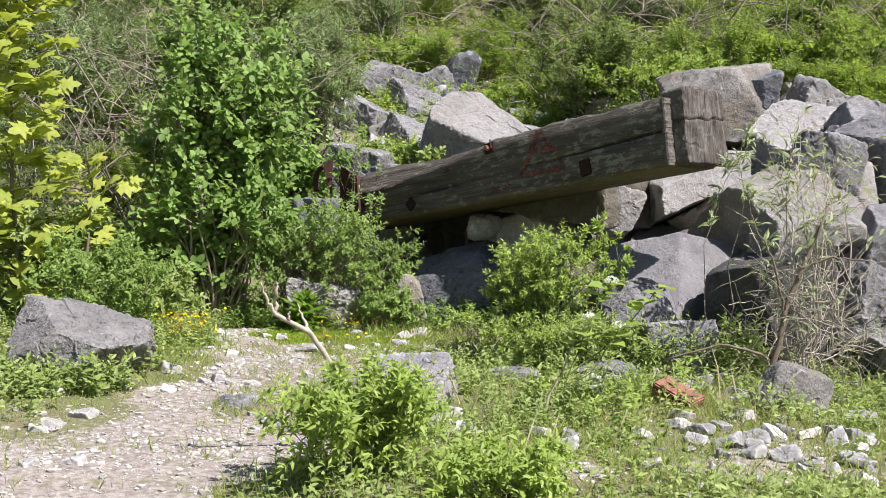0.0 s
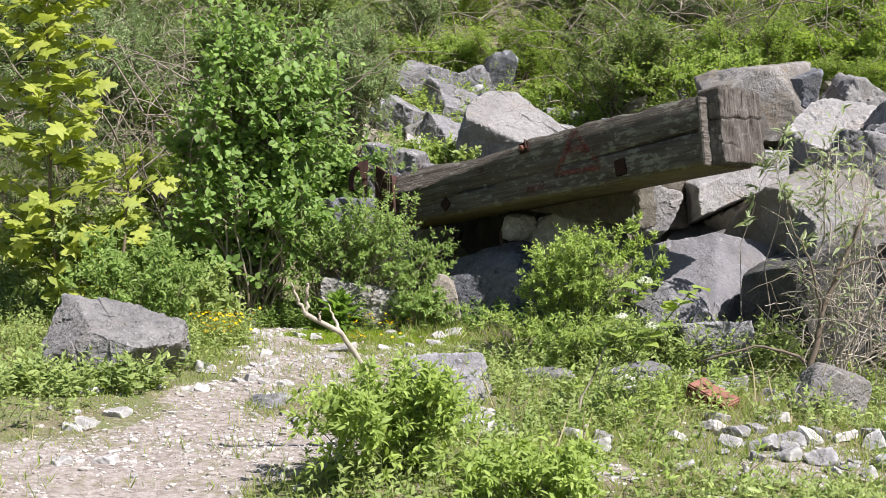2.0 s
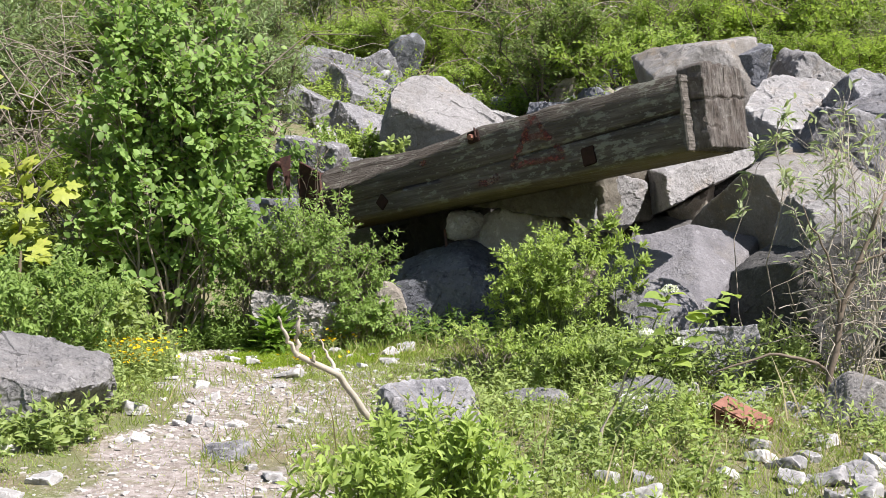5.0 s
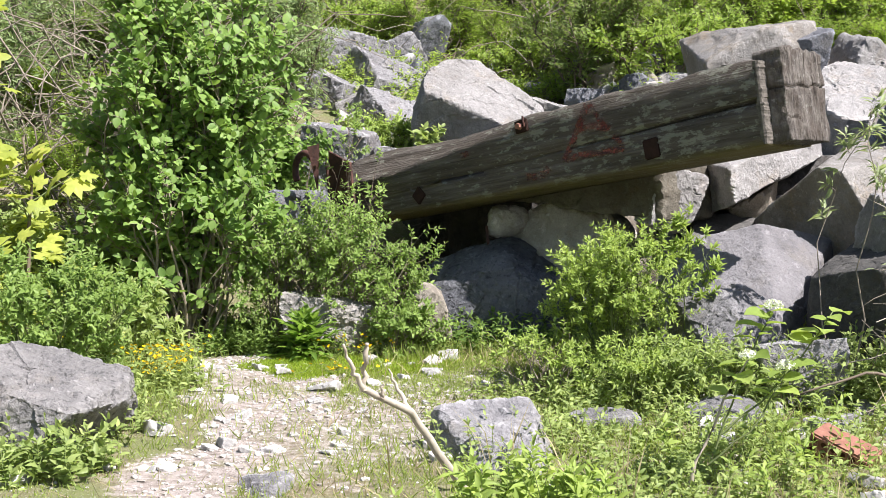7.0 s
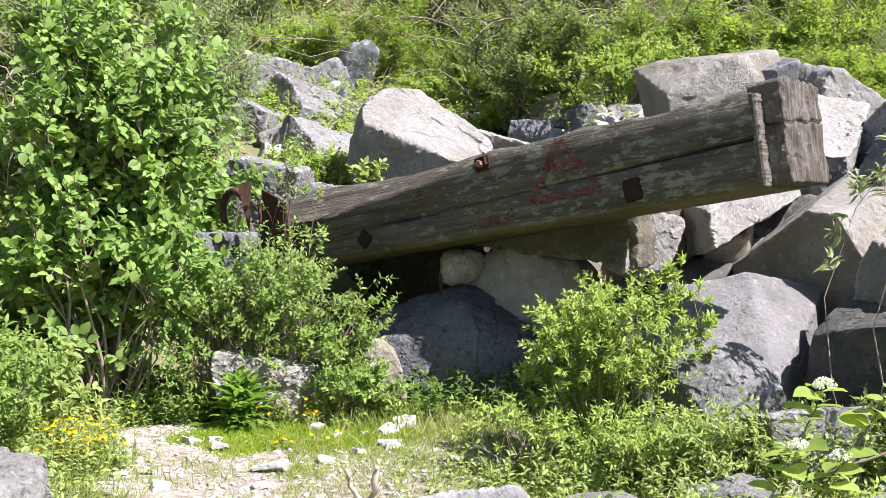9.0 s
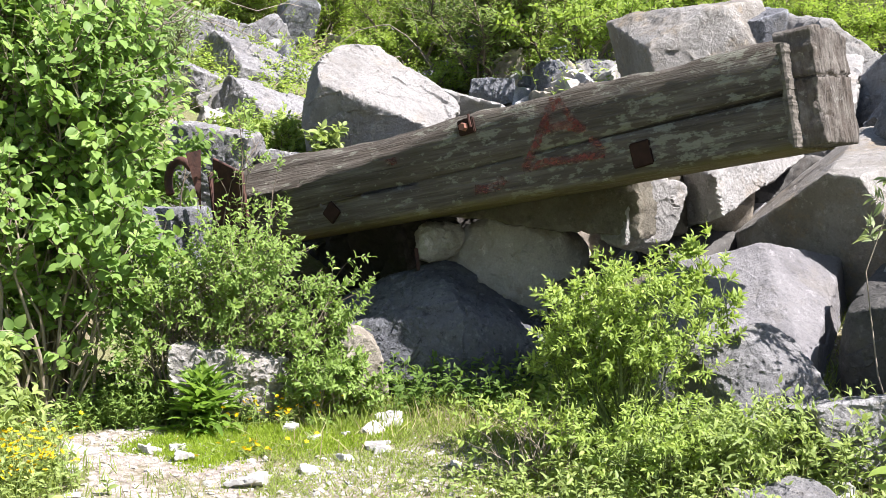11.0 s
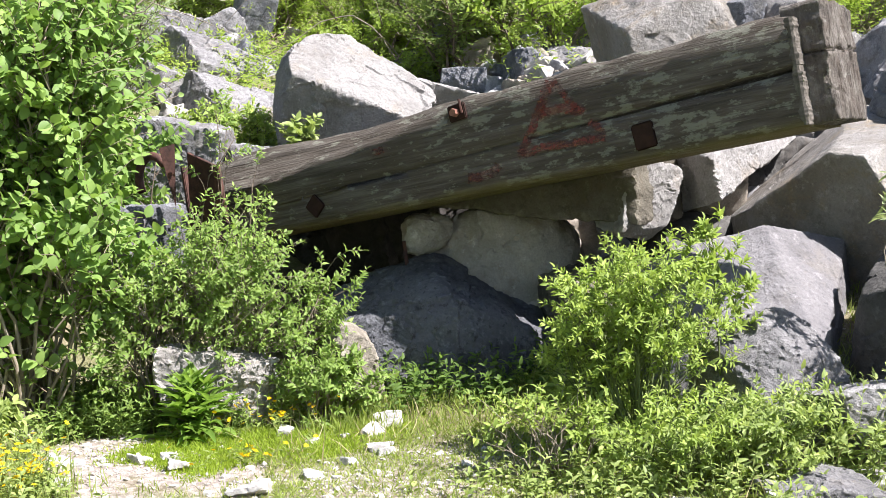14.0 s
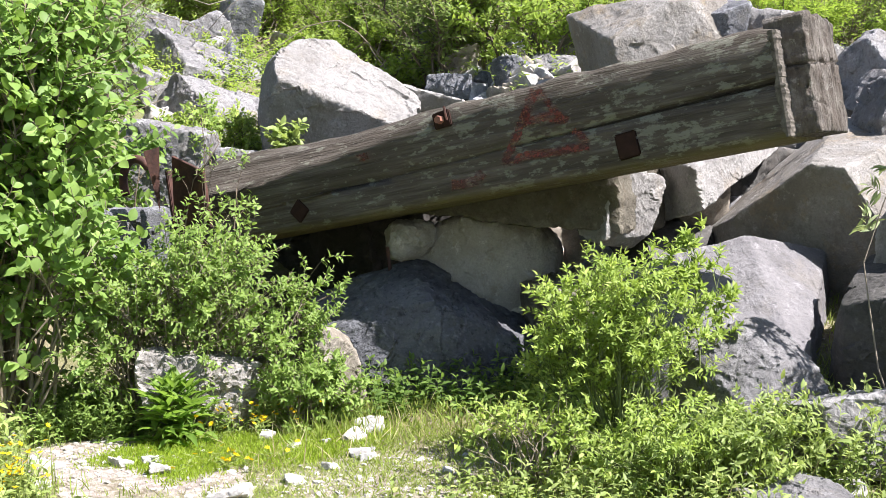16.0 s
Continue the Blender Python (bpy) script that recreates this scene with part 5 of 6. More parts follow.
def scatter(n, box, seed, keep):
    """n random places in a box (x0, x1, y0, y1), kept with the chance keep(x, y)."""
    rng = np.random.default_rng(seed)
    x, y = rng.uniform(box[0], box[1], n), rng.uniform(box[2], box[3], n)
    ok = rng.uniform(0, 1, n) < keep(x, y)
    return x[ok], y[ok], rng


def green(x, y):
    return np.clip(1 - 1.25 * worn(x, y), 0, 1)


def clumpy(x, y, f=5.0, seed=41, lo=-.5, hi=.5):
    return smooth(lo, hi, wave(x, y, f, seed))


def bare(x, y):
    """Few herbs right before the larger stones and on a patch of open soil."""
    keep = 1.0
    for bx, by, br in ((.39, -1.52, .17), (.85, -1.52, .19), (.56, -2.96, .15), (.68, -3.46, .19), (.92, -3.24, .11), (1.2, -2.85, .2), (.05, -2.62, .13), (.1, -2.25, .12)):
        keep = keep * (1 - .88 * smooth(1.2, .9, np.hypot(x - bx, y - by) / br))
    return keep


x, y, rng = scatter(5000, (-0.45, 3.0, -4.9, -0.9), 301, lambda x, y: green(x, y) * (.25 + .75 * clumpy(x, y)) * bare(x, y) * smooth(-.5, -.05, x + .25 * smooth(-3, -4, y)) * (1 - .85 * smooth(1.0, .5, np.hypot((x - 1.75) / 1.1, (y + 2.9) / .75) + .25 * wave(x, y, 7, 61))))
sprigs("ground_herbs", "bright green leafy herbs covering the ground", x, y, rng.uniform(.05, .155, len(x)) * (.55 + .65 * clumpy(x, y, 3, 43)), 302, 11, (.037, .0145), L_HERB)
x, y, rng = scatter(420, (-0.2, 3.0, -4.6, -0.9), 331, lambda x, y: bare(x, y) * green(x, y) * clumpy(x, y, 3.5, 64, .1, .7) * (1 - .7 * smooth(1.0, .5, np.hypot((x - 1.75) / 1.1, (y + 2.9) / .75))))
sprigs("ground_herbs", "taller bright green herbs with broader leaves", x, y, rng.uniform(.10, .19, len(x)), 332, 12, (.050, .019), L_BRIGHT)
x, y, rng = scatter(260, (0.9, 1.75, -1.3, -0.85), 333, lambda x, y: .4 + .6 * clumpy(x, y, 6, 65))
sprigs("ground_herbs", "green herbs at the foot of the grey slab", x, y, rng.uniform(.12, .34, len(x)), 334, 15, (.045, .017), L_HERB)
x, y, rng = scatter(4200, (-3.8, -1.25, -4.2, 0.9), 303, lambda x, y: green(x, y) * (.2 + .8 * clumpy(x, y, 4, 44)) * smooth(-1.2, -1.6, x + .25 * smooth(-.5, -3, y)) * (1 - .6 * smooth(1.1, .7, np.hypot((x + 1.7) / .40, (y + 2.7) / .55))))
sprigs("ground_herbs", "green leafy herbs at the edge of the path", x, y, rng.uniform(.06, .22, len(x)), 304, 11, (.038, .015), L_HERB)
x, y, rng = scatter(1900, (-0.7, 1.2, -0.95, 0.45), 305, lambda x, y: green(x, y) * smooth(.15, .5, x + .2 * wave(x, y, 5, 63)) * (.3 + .7 * clumpy(x, y, 5, 45)))
sprigs("ground_herbs", "green leafy herbs below the beam", x, y, rng.uniform(.05, .18, len(x)), 306, 11, (.044, .016), L_BRIGHT)
x, y, rng = scatter(190, (-2.35, -1.5, -2.42, -2.08), 339, lambda x, y: .4 + .6 * clumpy(x, y, 7, 68))
sprigs("ground_herbs", "green leafy herbs at the foot of the grey boulder", x, y, rng.uniform(.06, .2, len(x)), 340, 11, (.055, .022), L_HERB)
x, y, rng = scatter(420, (-0.5, 2.6, -3.7, -0.9), 341, lambda x, y: green(x, y) * clumpy(x, y, 5, 69, -.1, .6))
blades("dry_stalk", "pale dry grass stalks standing among the herbs", x, y, rng.uniform(.12, .34, len(x)), 342, L_STRAW, .0055, .35)
x, y, rng = scatter(170, (-0.25, 0.65, 0.10, 0.55), 337, lambda x, y: .3 + .7 * clumpy(x, y, 7, 67))
sprigs("ground_herbs", "dark green weeds in the shade before the dark boulder", x, y, rng.uniform(.08, .22, len(x)), 338, 12, (.045, .018), L_DEEP)
x, y, rng = scatter(900, (-1.6, -0.3, 0.12, 0.75), 307, lambda x, y: .5 + .5 * clumpy(x, y, 6, 46))
sprigs("ground_herbs", "green leafy herbs at the foot of the bushes", x, y, rng.uniform(.06, .2, len(x)), 308, 12, (.034, .012), L_SMALL)
x, y, rng = scatter(7000, (-4, 7, 5.4, 11), 309, lambda x, y: .35 + .65 * clumpy(x, y, 2, 47))
sprigs("slope_herbs", "low green herbs on the hillside", x, y, rng.uniform(.1, .32, len(x)), 310, 10, (.065, .026), L_HILLB, SLIM)
x, y, rng = scatter(2600, (-6, -1.9, 0.6, 5.6), 311, lambda x, y: .3 + .7 * clumpy(x, y, 2, 48))
sprigs("slope_herbs", "low green herbs under the bushes", x, y, rng.uniform(.1, .34, len(x)), 312, 10, (.060, .024), L_HILL, SLIM)
x, y, rng = scatter(1500, (-1.4, 3.4, 2.4, 6.2), 313, lambda x, y: clumpy(x, y, 3, 49, 0, .6))
sprigs("scree_weeds", "sparse green weeds between the scree blocks", x, y, rng.uniform(.1, .3, len(x)), 314, 10, (.055, .020), L_BRIGHT)
x, y, rng = scatter(170000, (-3.9, 3.2, -5.2, 0.7), 315, lambda x, y: (green(x, y) * .9 + .2 * clumpy(x, y, 9, 62, .0, .5)) * (.3 + .7 * clumpy(x, y, 7, 50)))
short = np.maximum(smooth(1.2, .8, np.hypot((x + 1.6) / .6, (y + 2.7) / .8)), smooth(1.2, .8, np.hypot((x + .3) / .9, (y + .5) / .75)))
blades("grass", "short green grass beside the footpath", x, y, rng.uniform(.02, .085, len(x)) * (1 - .55 * short), 316, L_GRASS)
x, y, rng = scatter(30000, (-3.9, 3.2, -5.2, 0.9), 317, lambda x, y: (.15 + .85 * green(x, y)) * clumpy(x, y, 4, 51, -.1, .8))
blades("dry_grass", "thin dry straw-coloured grass", x, y, rng.uniform(.03, .15, len(x)), 318, L_STRAW, .003, .8)
x, y, rng = scatter(64000, (-1.5, -0.1, -0.75, 0.35), 319, lambda x, y: smooth(1.1, .6, np.hypot((x + .80) / .55, (y + .12) / .36) + .3 * wave(x, y, 9, 52)))
blades("moss_cushion", "bright green mossy cushion at the path's end", x, y, rng.uniform(.010, .034, len(x)), 320, L_MOSS, .0045, .6, "moss")
x, y, rng = scatter(1800, (-0.62, 0.6, -0.15, 0.5), 321, lambda x, y: .3 + .7 * clumpy(x, y, 6, 53))
blades("grass", "longer green grass in front of the dark boulder", x, y, rng.uniform(.04, .12, len(x)), 322, L_GRASS, .006, .35)

x, y, rng = scatter(34000, (-0.95, 0.7, -1.2, 0.15), 323, lambda x, y: (.25 + .75 * clumpy(x, y, 6, 55)) * green(x, y))
blades("lawn", "short yellow-green grass before the beam", x, y, rng.uniform(.012, .042, len(x)), 324, L_GRASS, .004, .8)

x, y, rng = scatter(52000, (-6.5, 6.5, -11, -4.6), 325, lambda x, y: green(x, y) * (.25 + .75 * clumpy(x, y, 5, 56)))
blades("meadow_grass", "rough green grass on both sides of the footpath", x, y, rng.uniform(.03, .12, len(x)), 326, L_GRASS, .009, .6)
x, y, rng = scatter(26000, (-6.5, -3.4, -5, 1), 327, lambda x, y: .25 + .75 * clumpy(x, y, 5, 57))
blades("meadow_grass", "rough green grass at the foot of the slope", x, y, rng.uniform(.03, .14, len(x)), 328, L_GRASS, .009, .6)
x, y, rng = scatter(30000, (2.8, 6.8, -5, 2), 329, lambda x, y: .25 + .75 * clumpy(x, y, 5, 59))
blades("meadow_grass", "rough green grass beside the scree", x, y, rng.uniform(.03, .14, len(x)), 330, L_GRASS, .009, .6)

x, y, rng = scatter(420, (-1.3, 0.5, 4.6, 6.0), 335, lambda x, y: .4 + .6 * clumpy(x, y, 4, 66))
sprigs("scree_weeds", "green weeds covering the soil between scree blocks", x, y, rng.uniform(.08, .2, len(x)), 336, 12, (.05, .02), L_HILLB)

# ---- loose stones ----


def stones():
    """White limestone pieces: one mesh for each of a dozen shapes, laid about the way."""
    rng = random.Random(5)
    shapes = []
    for k in range(12):
        flat = 0.30 + 0.06 * (k % 5)
        shapes.append(rock_mesh("stone", (1, 0.72 + .05 * (k % 4), flat), 500 + k, facets=3, crisp=90, rough=.10, level=4, chips=3))
    for me in shapes:
        me.materials.append(M_WHITE)
    grey = [me.copy() for me in shapes[:5]]
    for me in grey:
        me.materials.clear()
        me.materials.append(M_GREY_SMALL)

    def lay(x, y, size, which=None, tilt=12, colour="white", label=""):
        me = (grey if colour == "grey" else shapes)[(which if which is not None else rng.randrange(12)) % (5 if colour == "grey" else 12)]
        ob = new("stone", me)
        s = size * .72
        ob.matrix_basis = Matrix.Translation(on_ground(x, y, s * 0.16)) @ pose(0, 0, 0, rng.uniform(-tilt, tilt), rng.uniform(-tilt, tilt), rng.uniform(0, 360)) @ Matrix.Diagonal((s, s, s, 1))
        tagged(ob, label or ("small grey limestone piece lying in the grass" if colour == "grey" else "small white limestone piece lying by the path"), "stone", "loose stones about the path")

    for x, y, s, tilt in ((-.68, .01, .05, 15), (-.59, -.15, .038, 8), (-.46, -.11, .027, 8), (-.35, -.12, .06, 50), (-.27, .01, .085, 8), (-.49, -.48, .046, 8), (-.36, -.34, .053, 8), (-.85, -.75, .096, 12),
                          (-1.68, .29, .059, 15), (-1.6, .3, .053, 15), (-1.12, -.24, .048, 10), (-1.08, -.38, .065, 8), (-1.51, -.16, .054, 8), (-1.22, -.24, .059, 10), (-.44, .22, .035, 10), (-1.79, -2.29, .087, 5),
                          (-1.6, -2.99, .054, 20), (-1.57, -2.9, .063, 25), (-1.7, -2.72, .039, 15), (-1.5, -2.71, .073, 6), (-1.73, -2.19, .032, 10), (-1.5, -2.14, .035, 10), (-1.45, -1.57, .076, 10), (-1.19, -1.83, .04, 12),
                          (-1.14, -1.78, .055, 15), (-1.16, -1.34, .058, 10), (-.94, -1.88, .045, 10), (-.74, -1.88, .044, 10), (-.69, -2.7, .062, 6), (-1.18, -3.04, .03, 10), (-.32, -1.95, .06, 10), (-.12, -2.05, .05, 10),
                          (.72, -2.3, .05, 10), (.2, -2.75, .09, 8), (.12, -2.85, .06, 8)):
        lay(x, y, s, tilt=tilt)
    for _ in range(140):
        x, y = rng.uniform(-2.0, -.05), rng.uniform(-2.9, -.2) if rng.random() < .75 else rng.uniform(-4.2, .1)
        if rng.random() < float(worn(x, y)) + .18:
            lay(x, y, rng.choice((.014, .02, .02, .024, .03, .045)) * rng.uniform(.8, 1.2))
    for _ in range(150):
        x, y = rng.uniform(.9, 2.7), rng.uniform(-3.7, -2.1)
        lay(x, y, rng.choice((.015, .02, .03, .03, .04, .065)) * rng.uniform(.8, 1.2), tilt=30, colour="grey" if rng.random() < .6 else "white")
    for x, y, s, colour in ((1.80, -2.6, .10, "grey"), (1.13, -2.84, .06, "grey"), (.91, -3.26, .065, "white"), (.56, -3.05, .095, "white"), (.04, -2.73, .09, "white"), (1.33, -3.01, .085, "white"), (1.46, -3.07, .075, "grey"), (1.5, -3.25, .05, "white"),
                            (1.3, -3.4, .042, "white"), (1.22, -3.04, .05, "grey"), (1.61, -3.21, .05, "white"), (1.7, -3.38, .05, "white"), (1.72, -3.06, .075, "grey"), (1.75, -1.55, .10, "white"), (1.98, -2.2, .11, "grey"), (2.05, -2.75, .08, "white"),
                            (1.40, -2.35, .07, "white"), (1.28, -2.55, .06, "grey"), (-1.44, -1.62, .04, "white"), (-.34, -1.79, .06, "white"), (1.52, -1.28, .12, "grey"), (1.10, -1.25, .09, "grey"), (1.17, -2.66, .09, "grey"), (1.27, -2.86, .085, "grey"), (1.38, -2.77, .09, "grey"), (1.48, -2.72, .08, "white"), (1.10, -2.55, .07, "white"), (1.62, -2.66, .075, "white"), (.50, -2.80, .075, "white"), (.62, -2.82, .06, "grey"), (.07, -2.48, .085, "white"), (.65, -3.40, .03, "white"), (.72, -3.44, .022, "white")):
        lay(x, y, s, tilt=26, colour=colour)
    for _ in range(46):
        x, y = rng.uniform(.7, 2.6), rng.uniform(-1.9, -.8)
        lay(x, y, rng.uniform(.04, .11), colour="grey" if rng.random() < .75 else "white")
    # scree between the blocks
    scree = [rock_mesh("scree_block", (1, .8, .7), 600 + k, facets=4, level=4) for k in range(6)]
    for k, me in enumerate(scree):
        me.materials.append(M_SCREE[(0, 1, 3, 0, 2, 3)[k]])
    spots = [(rng.uniform(.7, 4.2), rng.uniform(.9, 6.2)) for _ in range(150)] + [(rng.uniform(-2.0, 1.6), rng.uniform(2.9, 6.8)) for _ in range(110)] + [(rng.uniform(2.4, 4.4), rng.uniform(-1, 1.5)) for _ in range(36)]
    small = [(rng.uniform(.35, 1.9), rng.uniform(2.7, 4.4)) for _ in range(90)]
    for x, y in spots + small:
        ob = new("scree_block", scree[rng.randrange(6)])
        s = rng.uniform(.05, .19) * (.7 if x < .9 else 1) * (.6 if (x, y) in small else 1)
        ob.matrix_basis = Matrix.Translation(on_ground(x, y, s * .15)) @ pose(0, 0, 0, rng.uniform(-40, 40), rng.uniform(-40, 40), rng.uniform(0, 360)) @ Matrix.Diagonal((s, s, s, 1))
        tagged(ob, "angular limestone block of the scree", "rock", "blocks of the scree")


stones()


def pebbles():
    rng = np.random.default_rng(9)
    x, y, _ = scatter(84000, (-2.4, 2.6, -5.2, 0.2), 401, lambda x, y: .55 * worn(x, y) * (.35 + .65 * clumpy(x, y, 6, 58)) + .03)
    V, F = ball(1)
    n = len(x)
    s = rng.gamma(1.2, .0032, n) + .0026
    ang = rng.uniform(0, 6.28, n)
    k = V[None] * rng.uniform(.6, 1.25, (n, len(V), 1)) * np.stack([s * rng.uniform(.8, 1.4, n), s, s * rng.uniform(.4, .7, n)], -1)[:, None]
    c, sn = np.cos(ang)[:, None], np.sin(ang)[:, None]
    k = np.stack([k[..., 0] * c - k[..., 1] * sn, k[..., 0] * sn + k[..., 1] * c, k[..., 2]], -1)
    v = k + np.stack([x, y, height(x, y) + s * .15], -1)[:, None]
    f = F[None] + (np.arange(n) * len(V))[:, None, None]
    m, t, p = material("pebble_grit")
    geo = t.nodes.new("ShaderNodeNewGeometry")
    t.links.new(ramp(t, geo.outputs["Random Per Island"], [(0.0, (0.29, 0.26, 0.225)), (0.5, (0.42, 0.39, 0.355)), (1.0, (0.50, 0.485, 0.455))]), p.inputs["Base Color"])
    p.inputs["Roughness"].default_value = 0.9
    bump(t, p, noise_tex(t, coords(t), 180, 3, .6), .4, .003)
    tagged(part("pebbles", tri_mesh("pebbles", v.reshape(-1, 3), f.reshape(-1, 3), False), m), "white limestone grit scattered over the footpath", "pebbles", kind="stuff")


pebbles()

# ---- single plants and sticks ----


def single_leaf(shape, name):
    return tri_mesh(name, shape[0], shape[1])


def set_leaf(ob, at, d, up, size, wide):
    d = Vector(d).normalized()
    s = d.cross(Vector(up)).normalized()
    n = s.cross(d)
    ob.matrix_basis = Matrix.Translation(at) @ Matrix((d * size, s * wide, n * size)).transposed().to_4x4()


def maple(x, y, tall, lean, limbs, leaves, label, seed):
    base = Vector(on_ground(x, y))
    tree = thing("maple_sapling", base, label, "sapling")
    r = random.Random(seed)
    rng = np.random.default_rng(seed)
    trunk = bent(np.array([[0, 0, -.1]]), np.array([[lean, .05, tall]]), rng, .02, 12)
    part("trunk", tri_mesh("trunk", *tube_arrays(trunk, .016, .005, 7)), B_BROWN, tree)
    me = single_leaf(PALMATE, "leaf")
    me.materials.append(L_MAPLE)
    for k in range(limbs):
        s = .12 + .86 * k / limbs
        p, d = at_line(trunk, np.array([0]), np.array([s]))
        a = k * 2.4
        out = Vector((math.cos(a), math.sin(a), r.uniform(.15, .7)))
        L = r.uniform(.3, .62) * (1.15 - .55 * s) * min(1, tall / 1.8)
        end = Vector(p[0]) + out.normalized() * L
        line = bent(p, np.array([end]), rng, .06, 6)
        part("limb", tri_mesh("limb", *tube_arrays(line, .005, .002, 5)), B_GREEN, tree)
        for j in range(leaves):
            q, qd = at_line(line, np.array([0]), np.array([min(1, .15 + .9 * j / leaves)]))
            b = r.uniform(0, 6.28)
            D = Vector((math.cos(b), math.sin(b), r.uniform(-.5, .15))) + Vector(qd[0]) * .6
            ob = new("leaf", me)
            ob.parent = tree
            z = r.uniform(.085, .155)
            at = Vector(q[0]) + D.normalized() * .05
            set_leaf(ob, at, D, (r.uniform(-.4, .6), r.uniform(-1.2, .1), .8), z, z * .98)


maple(-2.84, -0.15, 2.5, -.15, 44, 14, "young maple sapling with yellow-green lobed leaves", 31)
maple(-2.44, -0.20, 1.18, .02, 11, 7, "small maple sapling with yellowish young leaves", 32)


def guelder():
    base = Vector(on_ground(0.50, -2.42))
    sap = thing("flowering_sapling", base, "slender sapling with oval leaves and white flower heads", "sapling")
    rng = np.random.default_rng(41)
    r = random.Random(41)
    z0 = base.z
    stems = [((0, 0, -.05), (.20, -.02, .84 - z0)), ((.08, 0, .1), (.34, .02, .80 - z0)), ((.12, 0, .2), (.52, .1, .98 - z0)), ((.1, 0, .15), (.30, .05, 1.0 - z0))]
    me = single_leaf(OVAL, "leaf")
    me.materials.append(L_BRIGHT)
    for i, (a, b) in enumerate(stems):
        line = bent(np.array([a], float), np.array([b], float), rng, .04, 8)
        part("stem", tri_mesh("stem", *tube_arrays(line, .009 if i == 0 else .004, .002, 6)), B_DEAD if i == 0 else B_GREEN, sap)
        for j in range(9):
            q, qd = at_line(line, np.array([0]), np.array([min(1, .72 + .035 * j)]))
            an = j * 2.2 + i
            D = Vector((math.cos(an), math.sin(an), r.uniform(-.1, .4)))
            ob = new("leaf", me)
            ob.parent = sap
            z = r.uniform(.055, .115)
            set_leaf(ob, Vector(q[0]), D, (r.uniform(-.4, .4), r.uniform(-.6, .1), 1), z, z * .68)
        if i in (0, 1, 3):
            n = 70
            u = unit(rng.normal(0, 1, (n, 3)) * np.array([1, 1, .6]))
            u[:, 2] = np.abs(u[:, 2])
            P = np.array(b) + u * np.array([.030, .030, .022])
            v, f = leaf_arrays(np.repeat(P, 4, 0), unit(rng.normal(0, 1, (n * 4, 3)) + np.repeat(u, 4, 0) * .5), np.repeat(u, 4, 0), np.full(n * 4, .008), np.full(n * 4, .007), SLIM)
            part("flower_head", tri_mesh("flower_head", v, f, False), L_WHITE, sap, "domed white flower head")


guelder()


def woody_stem():
    """The old brown stem that the dry bush leans on, with two bare side shoots."""
    stem = thing("woody_stem", (1.67, -1.45, 0.45), "bent brown woody stem with bare side shoots among dry twigs", "branch")
    rng = np.random.default_rng(57)
    for name, pts, a, c in (("main_stem", [(0, 0, -.1), (.06, .0, .18), (.10, .02, .42), (.20, .04, .64), (.30, .06, .92)], .019, .008), ("shoot", [(.09, .01, .38), (.02, -.03, .62), (-.10, -.04, .86)], .008, .003),
                            ("shoot", [(.17, .03, .60), (.34, .0, .66), (.52, -.02, .64)], .008, .003), ("shoot", [(.02, 0, .12), (-.22, -.03, .20), (-.52, -.04, .10)], .009, .004)):
        p = np.array(pts)
        fine = np.stack([np.interp(np.linspace(0, 1, 12), np.linspace(0, 1, len(p)), p[:, k]) for k in range(3)], -1) + rng.normal(0, .005, (12, 3))
        part(name, tri_mesh(name, *tube_arrays(fine[None], a, c, 8)), B_BROWN, stem)


woody_stem()


def dead_branch():
    branch = thing("dead_branch", (-0.33, -3.30, 0.40), "bleached forked dead branch stuck in the herbs", "branch")
    rng = np.random.default_rng(51)
    o = np.array([-0.33, -3.30, 0.40])
    lines = [("main_stem", [(-.15, -3.1, .42), (-.33, -3.3, .71), (-.40, -3.36, .83), (-.52, -3.45, .90)], .014, .009), ("fork", [(-.515, -3.445, .897), (-.54, -3.48, .95), (-.565, -3.5, 1.02)], .008, .004),
             ("fork", [(-.515, -3.445, .897), (-.515, -3.46, .95), (-.505, -3.48, 1.02)], .009, .006), ("fork", [(-.40, -3.36, .825), (-.43, -3.33, .87), (-.46, -3.31, .93)], .009, .002), ("fork", [(-.47, -3.42, .875), (-.468, -3.425, .91)], .006, .003)]
    for name, pts, a, b in lines:
        p = np.array(pts) - o
        fine = np.stack([np.interp(np.linspace(0, 1, 10), np.linspace(0, 1, len(p)), p[:, k]) for k in range(3)], -1) + rng.normal(0, .0025, (10, 3))
        part(name, tri_mesh(name, *tube_arrays(fine[None], a * .95, b * .95, 8)), B_DEAD, branch)


dead_branch()


def rosette(x, y, n, long, wide, tall, spread, mat, seed, name, label):
    """A leafy clump: lance-shaped leaves all the way up many short stems."""
    plant = thing(name, on_ground(x, y), label, "plant")
    r = random.Random(seed)
    me = single_leaf(BROAD, "leaf")
    me.materials.append(mat)
    for k in range(n):
        a = k * 2.4
        h = r.random()
        D = Vector((math.cos(a), math.sin(a), r.uniform(-.1, .5) + 1.2 * h * h))
        ob = new("leaf", me)
        ob.parent = plant
        z = long * r.uniform(.6, 1.1) * (1.1 - .35 * h)
        c = r.uniform(0, 6.28)
        w = spread * math.sqrt(r.random()) * (1.1 - .6 * h)
        set_leaf(ob, Vector((math.cos(c) * w, math.sin(c) * w, h * tall)), D, (0, 0, 1), z, wide * r.uniform(.8, 1.2))


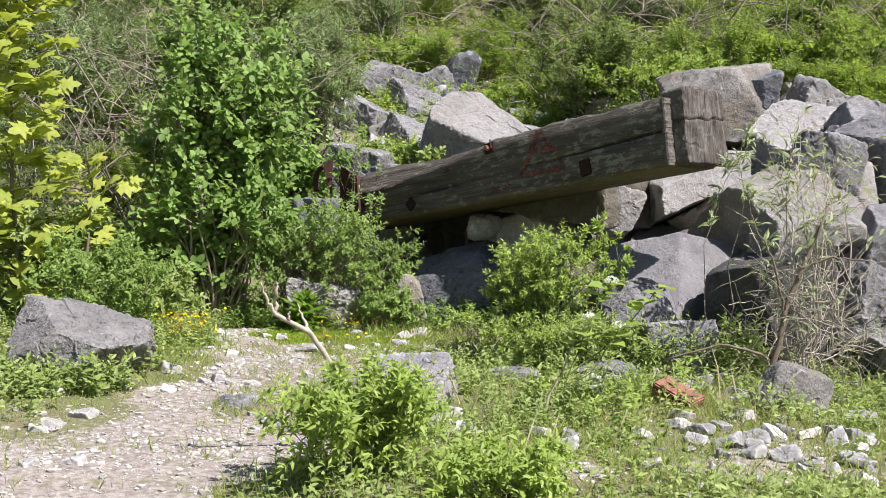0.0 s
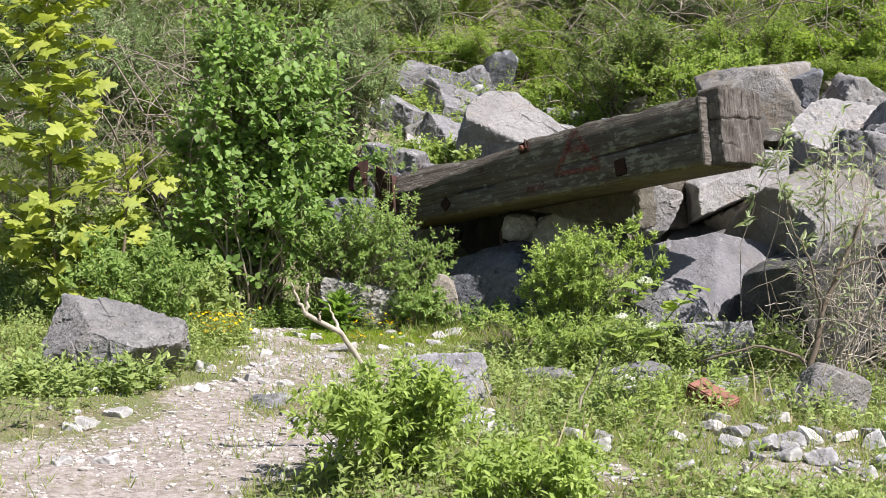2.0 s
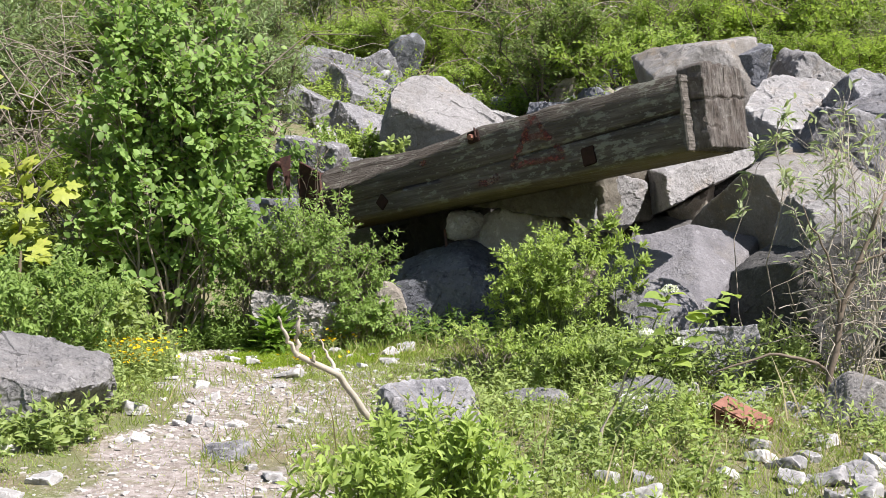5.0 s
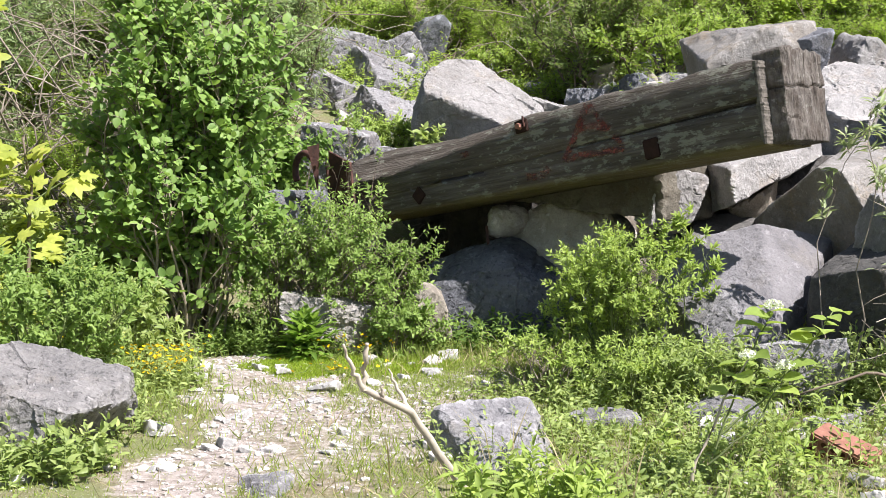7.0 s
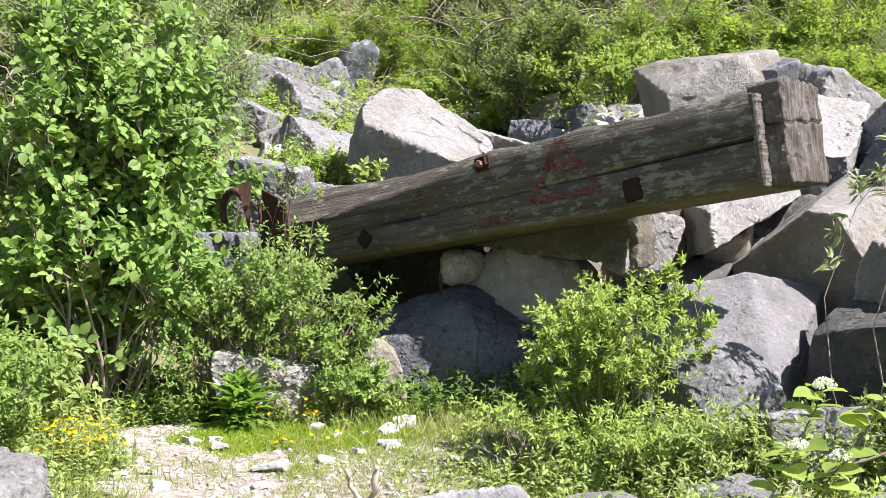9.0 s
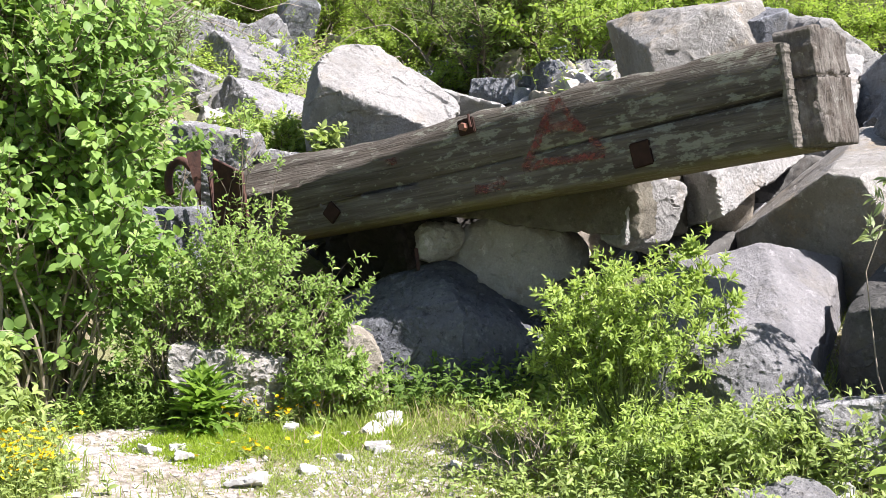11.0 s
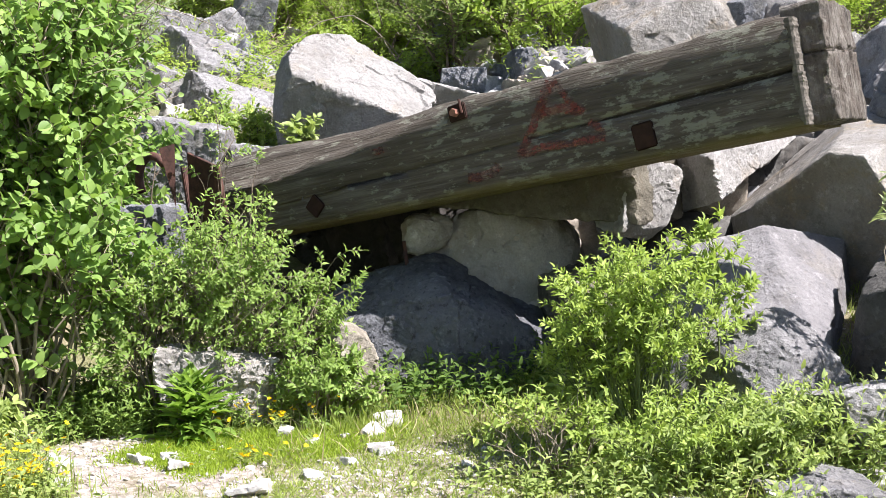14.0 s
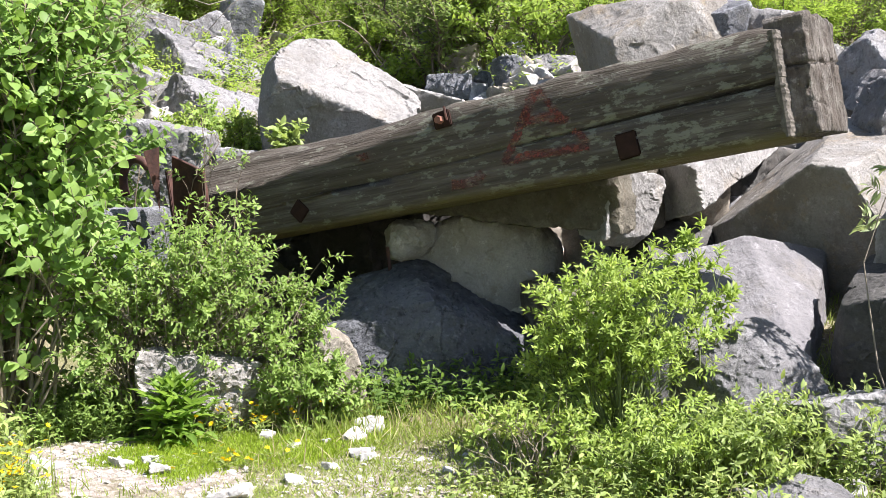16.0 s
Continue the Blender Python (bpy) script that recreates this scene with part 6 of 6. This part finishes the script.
rosette(-1.03, 0.06, 170, .15, .030, .22, .11, L_LANCE, 61, "lance_leaved_plant", "deep green bushy tuft of lance-shaped leaves by the path")
rosette(1.12, -0.98, 26, .12, .028, .16, .04, L_BRIGHT, 62, "lance_leaved_plant", "bright green upright leafy plant beside the grey boulder")


def yellow_flowers(x, y, n, spread, tall, seed):
    plant = thing("yellow_wildflower", on_ground(x, y), "clump of yellow wildflowers on thin green stems", "flower")
    rng = np.random.default_rng(seed)
    bx, by = rng.normal(0, spread[0], n), rng.normal(0, spread[1], n)
    base = np.stack([bx, by, height(x + bx, y + by) - float(height(x, y)) - .01], -1)
    top = base + np.stack([rng.normal(0, .03, n), rng.normal(0, .03, n), rng.uniform(.45, 1, n) * tall], -1)
    S = bent(base, top, rng, .06, 5)
    w = np.repeat(np.arange(n), 8)
    p, d = at_line(S, w, rng.uniform(.05, .85, len(w)))
    D = unit(rng.normal(0, 1, (len(w), 3)) * np.array([1, 1, .4]) + np.array([0, 0, .3]))
    v, f = joined([tube_arrays(S, .0018, .001, 3), leaf_arrays(p, D, np.tile([0, 0, 1.0], (len(w), 1)), rng.uniform(.02, .045, len(w)), rng.uniform(.006, .012, len(w)), SLIM)])
    tagged(part("greenery", tri_mesh("greenery", v, f), L_HERB, plant), kind="stuff")
    a = np.arange(6) * 1.047
    D = np.stack([np.cos(a), np.sin(a), np.full(6, .35)], -1)
    head = tri_mesh("flower", *leaf_arrays(np.zeros((6, 3)), D, np.tile([0, 0, 1.0], (6, 1)), np.full(6, .012), np.full(6, .010), SLIM))
    head.materials.append(L_YELLOW)
    for t in top:
        ob = new("flower", head)
        ob.parent = plant
        ob.matrix_basis = Matrix.Translation(t) @ pose(0, 0, 0, rng.uniform(-10, 55), rng.uniform(-30, 30), rng.uniform(0, 360))


yellow_flowers(-1.62, -0.66, 120, (.11, .12), .20, 71)
yellow_flowers(-1.90, -0.45, 24, (.14, .08), .25, 72)
yellow_flowers(-0.74, 0.12, 46, (.12, .07), .14, 73)
yellow_flowers(-0.86, -0.36, 22, (.14, .05), .07, 74)
